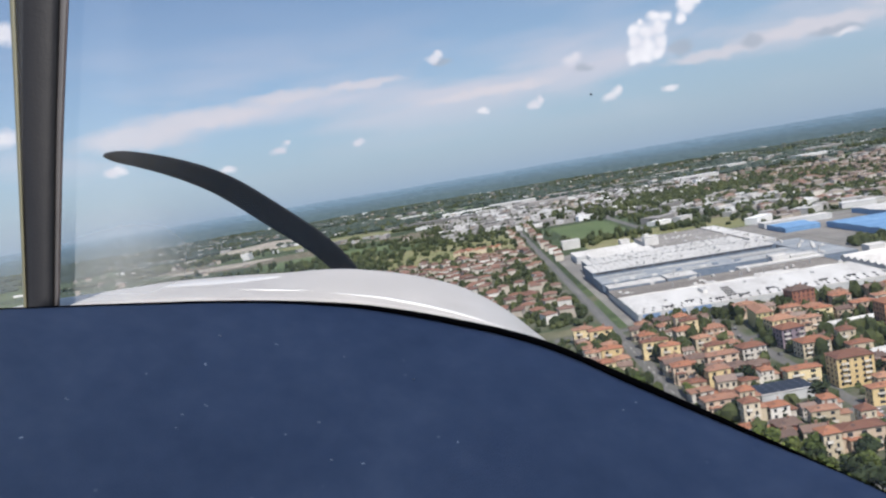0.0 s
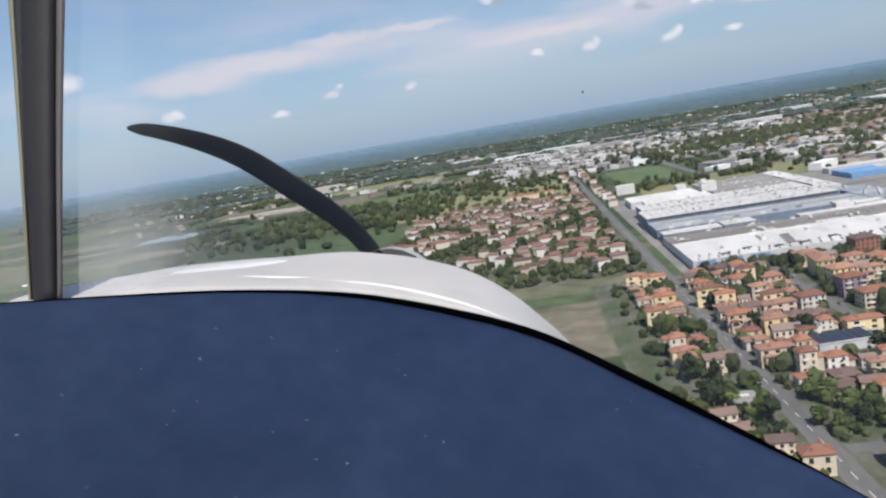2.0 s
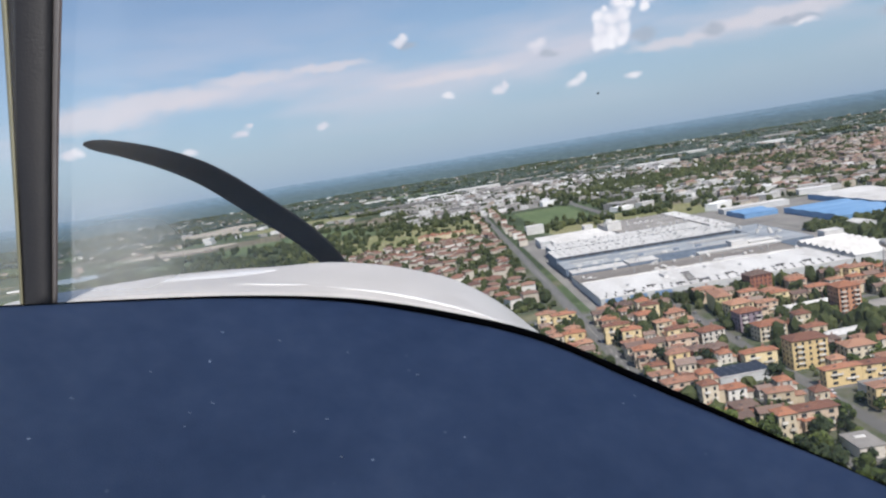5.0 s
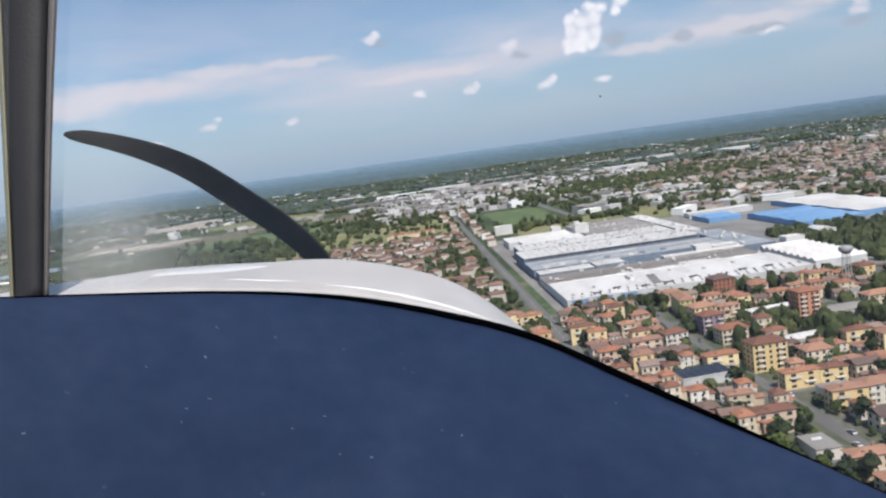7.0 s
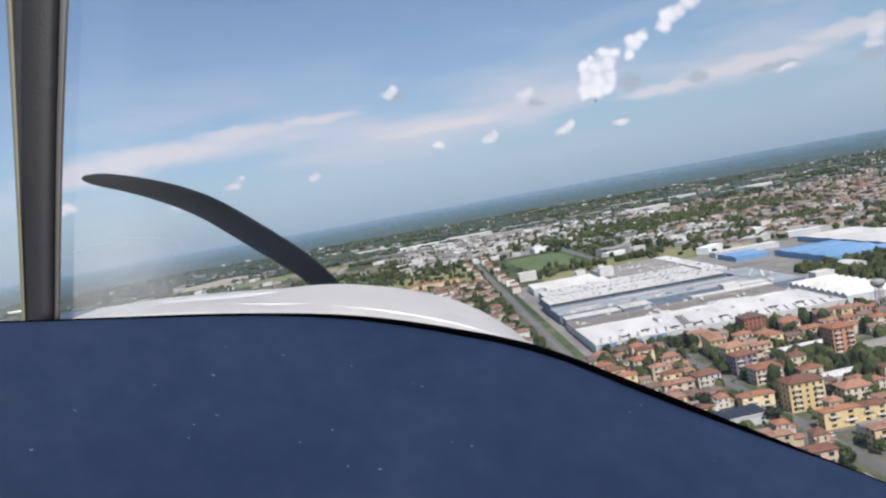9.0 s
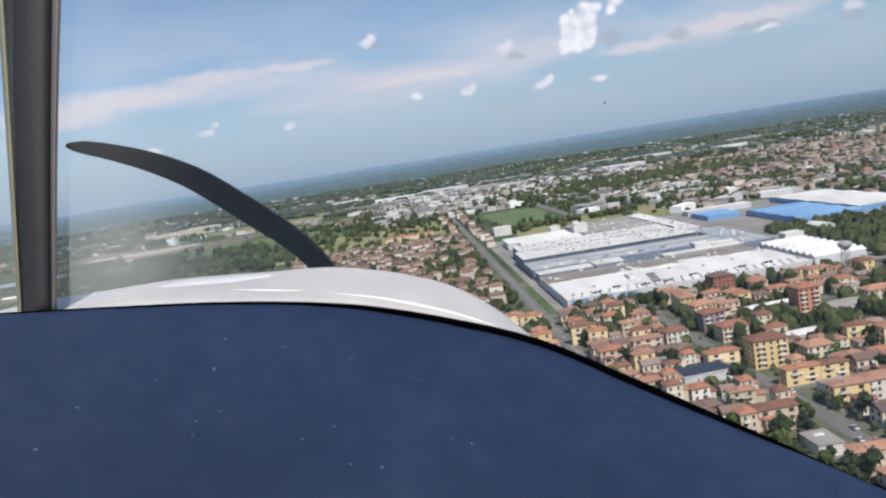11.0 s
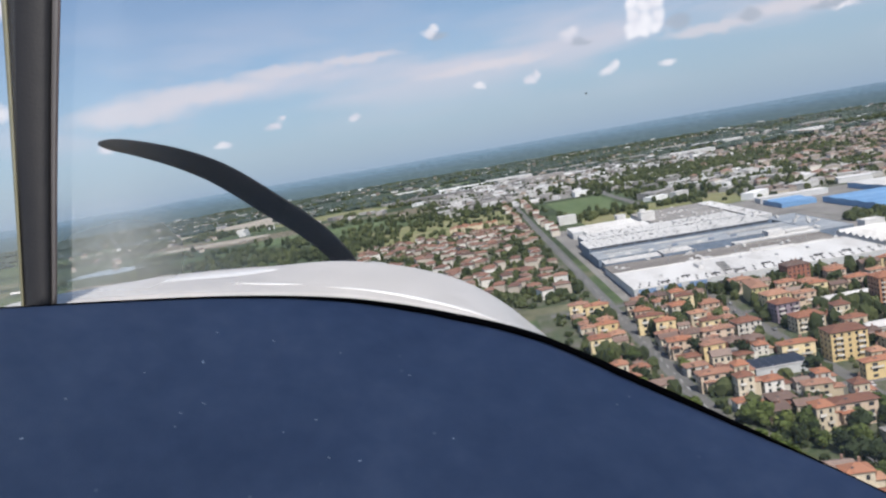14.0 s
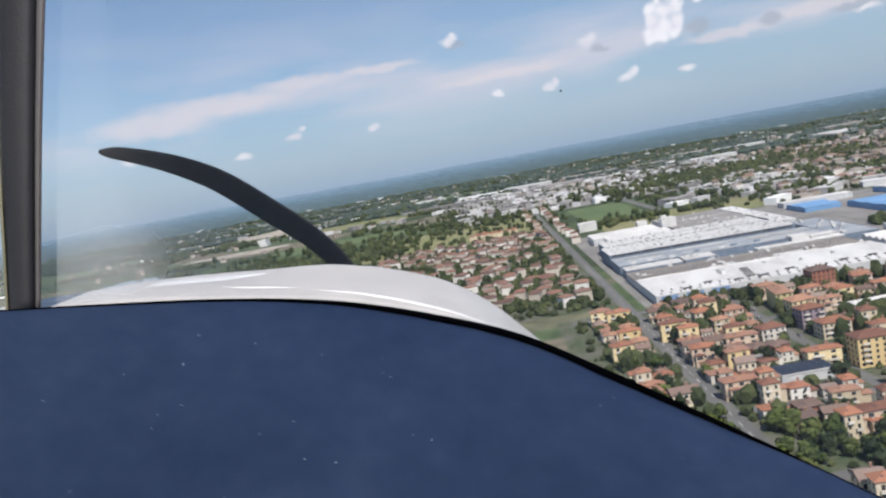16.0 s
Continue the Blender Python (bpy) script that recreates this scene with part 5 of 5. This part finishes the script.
def curve_through(pts):
    """A smooth function through a few (x, z) pairs."""
    xs, zs = [p[0] for p in pts], [p[1] for p in pts]
    sl = [(zs[i + 1] - zs[i]) / (xs[i + 1] - xs[i]) for i in range(len(xs) - 1)]
    tg = [sl[0]] + [(sl[i - 1] + sl[i]) / 2 for i in range(1, len(sl))] + [sl[-1]]

    def f(x):
        i = max(0, min(len(xs) - 2, sum(1 for q in xs[1:-1] if x >= q)))
        h = xs[i + 1] - xs[i]
        t = (x - xs[i]) / h
        if t < 0 or t > 1:
            return zs[i] + (x - xs[i]) * tg[i] if t < 0 else zs[i + 1] + (x - xs[i + 1]) * tg[i + 1]
        return ((2 * t ** 3 - 3 * t * t + 1) * zs[i] + (t ** 3 - 2 * t * t + t) * h * tg[i] + (3 * t * t - 2 * t ** 3) * zs[i + 1] + (t ** 3 - t * t) * h * tg[i + 1])
    return f


# front rim of the glareshield as slopes across and down from the eye; it bows forward in plan
RIM = curve_through([(-0.80, -0.0884), (-0.577, -0.0781), (-0.430, -0.0707), (-0.283, -0.0650), (-0.172, -0.0655), (-0.099, -0.0700), (0.012, -0.0869),
                     (0.122, -0.1127), (0.233, -0.1583), (0.380, -0.2239), (0.527, -0.2909), (0.711, -0.3748), (0.90, -0.466)])
SEAL = curve_through([(-0.80, 0.0007), (-0.50, 0.0008), (-0.356, 0.0020), (-0.224, 0.0030), (-0.136, 0.0050), (0.012, 0.0084), (0.159, 0.0098),
                      (0.270, 0.0100), (0.343, 0.0080), (0.417, 0.0052), (0.490, 0.0010), (0.62, 0.0006), (0.90, 0.0006)])


def rim_depth(s):
    return 0.893 / (1 + 0.75 * s * s)


def shield_at(s, v):
    """A place on the glareshield: v runs from the rim to the seat."""
    y0 = rim_depth(s)
    lip = 0.8 * SEAL(s) * y0 * (1 - v) ** 6
    return Vector((s * y0 * (1 + 0.06 * v), y0 - 0.42 * v, RIM(s) * y0 - 0.30 * v ** 1.2 - lip))


shield = Shape().grid([[shield_at(-0.85 + 1.75 * i / 140, (j / 40) ** 1.4) for i in range(141)] for j in range(41)])
glare = part("glareshield", shield, M_VINYL, aircraft, "dusty dark blue vinyl glareshield", smooth=True)
sol = glare.modifiers.new("thick", "SOLIDIFY")
sol.thickness, sol.offset = 0.006, 1.0

trim, TK = [], 10
for i in range(161):
    s = -0.85 + 1.75 * i / 160
    y0 = rim_depth(s)
    r = 0.5 * SEAL(s) * y0 * (1 + 0.16 * noise.noise((s * 23, 0.5, 0)) + 0.07 * noise.noise((s * 90, 2.5, 0))) + 0.0004
    trim.append([(s * y0, y0 - 0.004 + r * 1.3 * math.cos(2 * math.pi * k / TK), RIM(s) * y0 - r + r * math.sin(2 * math.pi * k / TK)) for k in range(TK + 1)])
part("rim_seal", Shape().grid(trim), M_RUBBER, aircraft, "black rubber seal along the glareshield rim", smooth=True)

# cowling: skin from the windscreen foot up to its crown, then falling away to the nose ring
CROWN = curve_through([(-0.64, -0.110), (-0.577, -0.0795), (-0.550, -0.0714), (-0.485, -0.0596), (-0.430, -0.0508), (-0.356, -0.0390), (-0.283, -0.0317),
                       (-0.209, -0.0265), (-0.172, -0.0230), (-0.136, -0.0214), (-0.106, -0.0228), (-0.062, -0.0272), (-0.025, -0.0339), (0.012, -0.0434),
                       (0.049, -0.0596), (0.085, -0.0817), (0.111, -0.1024), (0.127, -0.1149), (0.150, -0.137), (0.20, -0.20)])


def cowl_at(s, v):
    """A place on the cowling's skin: v is 0 at the windscreen's foot, 1 at the crown and 2 at the nose ring."""
    foot_z, top_z = RIM(s) - 0.003, CROWN(s)
    y0, y1 = rim_depth(s) * 1.012, 1.04 / (1 + 0.95 * s * s)
    if v <= 1:
        y = y0 + (y1 - y0) * v ** 1.3
        return Vector((s * y, y, (foot_z + (top_z - foot_z) * v) * y))
    q = v - 1
    x, z = s * y1, top_z * y1
    return Vector((x + (-0.20 - x) * 0.55 * q * q, y1 + 0.22 * q, z + (-0.26 - 0.2 * z - z) * (0.25 * q + 0.75 * q * q)))


cowl = Shape().grid([[cowl_at(-0.64 + 0.84 * i / 150, v) for i in range(151)]
                     for v in [j / 14 for j in range(14)] + [0.97, 1.0, 1.03, 1.08] + [1.15 + 0.85 * j / 10 for j in range(11)]])
cw = part("cowling", cowl, M_COWL, aircraft, "glossy white engine cowling", smooth=True)
sol = cw.modifiers.new("thick", "SOLIDIFY")
sol.thickness, sol.offset = 0.003, -1.0


def strip(name, line, width, label):
    """A highlight built as a pale raised strip along slopes (across, down), with pointed ends."""
    f = curve_through(line)
    s0, s1, rows = line[0][0], line[-1][0], []
    for i in range(41):
        t = i / 40
        s = s0 + (s1 - s0) * t
        h = 0.5 * width * math.sin(math.pi * (0.03 + 0.94 * t)) ** 0.6
        row = []
        for k in range(7):
            dn = f(s) + h * (k / 3 - 1)
            foot_z, top_z = RIM(s) - 0.003, CROWN(s)
            p = cowl_at(s, min(1.0, max(0.0, (dn - foot_z) / (top_z - foot_z))))
            row.append(p * (1 - 0.0022 * (1 - abs(k / 3 - 1) ** 2)))
        rows.append(row)
    part(name, Shape().grid(rows), M_GLINTTRIM, cw, label, smooth=True)


# highlights on the cowling's seams and shoulder, modelled as pale strips
strip("cowl_strip", [(-0.274, -0.0496), (-0.224, -0.0502), (-0.174, -0.0509)], 0.0022, "highlight along a cowling seam, built as a pale strip")
strip("cowl_strip", [(-0.150, -0.0540), (-0.091, -0.0590), (-0.047, -0.0660), (0.012, -0.0790), (0.049, -0.0898), (0.078, -0.1000)], 0.0030, "highlight along a cowling seam, built as a pale strip")
strip("cowl_strip", [(-0.366, -0.0462), (-0.320, -0.0408), (-0.270, -0.0368), (-0.218, -0.0316)], 0.0075, "broad sun glint below the cowling's crown, built as a pale strip")
for z, x0, x1 in ((-0.0608, -0.566, -0.548), (-0.0755, -0.566, -0.548)):
    part("shoulder_strip", Shape().tube((x0 * 0.80, 0.80, z * 0.80 - 0.001), (x1 * 0.80, 0.80, z * 0.80 + 0.001), 0.0010, 0.0014, 8), M_GLINTTRIM, cw, "short white strip on the cowling")

# windscreen post: nearly upright, broader towards its head
post = tagged(new("windscreen_post"), "dark windscreen post with a lighter olive edge")
post.parent = aircraft
POST_L = curve_through([(-0.085, -0.5490), (0.1406, -0.5626), (0.3248, -0.5744), (0.62, -0.596)])
POST_R = curve_through([(-0.085, -0.5012), (0.1406, -0.4993), (0.3248, -0.4941), (0.62, -0.483)])


def post_band(f0, f1, bulge, back):
    """A strip of the post between two shares of its width, rounded towards the seat."""
    rows = []
    for j in range(13):
        z = -0.0785 + 0.70 * j / 12
        left, right, y = POST_L(z), POST_R(z), 0.754 + 0.09 * (z + 0.08)
        sec = []
        for k in range(11):
            f = f0 + (f1 - f0) * k / 10
            d = y - bulge * math.sqrt(max(0.0, 1 - (k / 5 - 1) ** 2))
            sec.append(((left + (right - left) * f) * d, d, (z + (0.008 * (f - 0.6) if j == 0 else 0)) * d))
        for f in (f1, f0):
            sec.append(((left + (right - left) * f) * (y + back), y + back, z * (y + back)))
        rows.append(sec + [sec[0]])
    return Shape().grid(rows)


part("post_body", post_band(0.10, 0.86, 0.011, 0.008), M_POST, post, smooth=True)
# the post's sunlit left edge, given a lighter colour of its own
part("post_edge", post_band(0.0, 0.11, 0.005, 0.008), M_POSTLIT, post, "olive edge of the post, its lit tone put into the colour", smooth=True)
part("post_flange", post_band(0.855, 0.975, 0.002, 0.006), M_POSTLIP, post, "pale grey flange of the post")
part("post_seal", post_band(0.97, 1.0, 0.003, 0.006), M_POSTSEAL, post, "reddish brown rubber edge")

# unseen roof added to shade the glareshield; edge cut along sun lines to the rim
sun_here = CABIN.to_3x3().transposed() @ SUN_DIR
ROOF_Z = 0.65


def roof_over(p):
    """Where the line from a place in the cabin towards the sun meets the roof."""
    q = p + sun_here * ((ROOF_Z - p.z) / sun_here.z)
    return q.x, q.y


edge = [roof_over(Vector((s * y, y, RIM(s) * y))) for s, y in ((s, rim_depth(s) * (1.012 if s > -0.42 else 1.006)) for s in (0.95 - 0.04 * i for i in range(44)))]
edge = [(1.9, edge[0][1])] + edge + [(-1.9, edge[-1][1] - 0.6), (-1.9, -1.3), (1.9, -1.3)]
n = len(edge)
part("cabin_roof", Shape().add([(x, y, z) for z in (ROOF_Z - 0.03, ROOF_Z) for x, y in edge],
                               [tuple(range(n - 1, -1, -1)), tuple(range(n, 2 * n))] + [(i, (i + 1) % n, n + (i + 1) % n, n + i) for i in range(n)]),
     M_COWL, aircraft, "unseen plain white roof added to shade the glareshield")

# plain cabin tub round the seat
for side in (-1, 1):
    part("cabin_side", Shape().box(0.70 * side - 0.02, 0.70 * side + 0.02, -1.28, 0.50, -0.74, -0.22), M_COWL, aircraft, "plain lower cabin wall")
part("cabin_floor", Shape().box(-0.68, 0.68, -1.28, 0.50, -0.78, -0.742), M_COWL, aircraft, "plain cabin floor")
part("cabin_back", Shape().box(-0.68, 0.68, -1.28, -1.24, -0.738, -0.22), M_COWL, aircraft, "plain rear cabin wall")

# windscreen: clear plastic; its pale film is added to imitate haze over the land
def upright(s):
    """How far the pane bends upright towards the post: 0 to 1."""
    u = min(1.0, max(0.0, (-0.22 - s) / 0.26))
    return u * u * (3 - 2 * u)


pane_rows = []
for t in (0.0, 0.2, 0.4, 0.6, 0.8, 1.0, 1.3):
    pane_rows.append([(s * rim_depth(s) * 1.03, rim_depth(s) * 1.03 - 0.26 * t * (1 - upright(s)) + (0.010 + 0.045 * t) * upright(s), RIM(s) * rim_depth(s) - 0.004 + 0.30 * t) for s in (-1.0 + 2.0 * i / 60 for i in range(61))])
screen = part("windscreen", Shape().grid(pane_rows), M_SCREEN, aircraft, "clear curved windscreen with a pale haze film", smooth=True)
screen.visible_shadow = False
part("dirt_speck", Shape().tube((0, 0, -0.0004), (0, 0, 0.0004), 0.0011, 0.0009, 7), M_BLADE, screen, "small dark speck of dirt", at=pose(0.1395, 0.704, 0.139, 50, 0, 0))

# propeller at rest
propeller = tagged(new("propeller"), "two-bladed dark propeller at rest")
propeller.parent = aircraft
propeller.matrix_basis = pose(-0.140, 1.369, -0.120) @ Matrix.Scale(0.58, 4)
part("spinner", Shape().grid([[(r * math.cos(2 * math.pi * i / 24), y, r * math.sin(2 * math.pi * i / 24)) for i in range(25)]
                              for r, y in ((0.15, -0.09), (0.15, 0.0), (0.125, 0.1), (0.08, 0.19), (0.01, 0.24))]), M_COWL, propeller, smooth=True)
SWEEP = curve_through([(0.10, 115), (0.214, 122), (0.41, 132.4), (0.665, 139.2), (0.867, 145.0), (1.01, 149.0)])
blade = []
for i in range(49):
    t = i / 48
    r = 0.10 + 0.90 * t
    ang = radians(SWEEP(r))
    ch = (0.051 + 0.006 * math.sin(math.pi * t)) * (1 - 0.62 * t * t) * (1 if t < 0.93 else math.sqrt(max(0.05, 1 - ((t - 0.93) / 0.075) ** 2)))
    tw = radians(48 - 30 * t)
    c, rad = Vector((r * math.cos(ang), 0, r * math.sin(ang))), Vector((math.cos(ang), 0, math.sin(ang)))
    tan = Vector((-rad.z, 0, rad.x))
    row = []
    for k in range(13):
        w = 2 * math.pi * k / 12
        row.append(c + (tan * math.cos(tw) + Vector((0, math.sin(tw), 0))) * ch * math.cos(w) + (Vector((0, math.cos(tw), 0)) - tan * math.sin(tw)) * 0.009 * (1 - 0.6 * t) * math.sin(w))
    blade.append(row)
bl = part("blade", Shape().grid(blade), M_BLADE, propeller, "dark grey propeller blade", smooth=True)
part("blade", bl.data, None, propeller, "dark grey propeller blade", at=pose(0, 0, 0, 0, 180, 0))

# lint on the glareshield
flecks = [Shape().box(-a, a, -b, b, 0, 0.0005, 0.0003).mesh("lint", M_LINT) for a, b in ((0.0011, 0.0018), (0.0008, 0.0011), (0.0016, 0.0009))]
web = [(s, v, shield_at(s, v)) for s in (-0.6 + 0.01 * i for i in range(110)) for v in (0.02 + 0.01 * j for j in range(60))]
for i, (s, dn) in enumerate(((-0.2180, -0.1325), (-0.1974, -0.2489), (-0.3314, -0.2239), (-0.3078, -0.2128), (-0.1252, -0.1495), (-0.0324, -0.1775), (-0.3063, -0.1598),
                             (0.2489, -0.2025), (-0.3792, -0.1767), (-0.2901, -0.1222), (-0.3446, -0.2459), (-0.1546, -0.2364), (-0.1350, -0.2880), (0.2290, -0.2150),
                             (-0.5400, -0.2620), (-0.4850, -0.2100), (0.0250, -0.2600), (-0.0900, -0.2900))):
    p = min(((abs(q.z / q.y - dn) + abs(q.x / q.y - s), q) for _, _, q in web), key=lambda h: h[0])[1]
    part("lint", flecks[i % 3], None, glare, at=pose(p.x, p.y, p.z + 0.0065, 32, 0, rng.uniform(0, 180)))
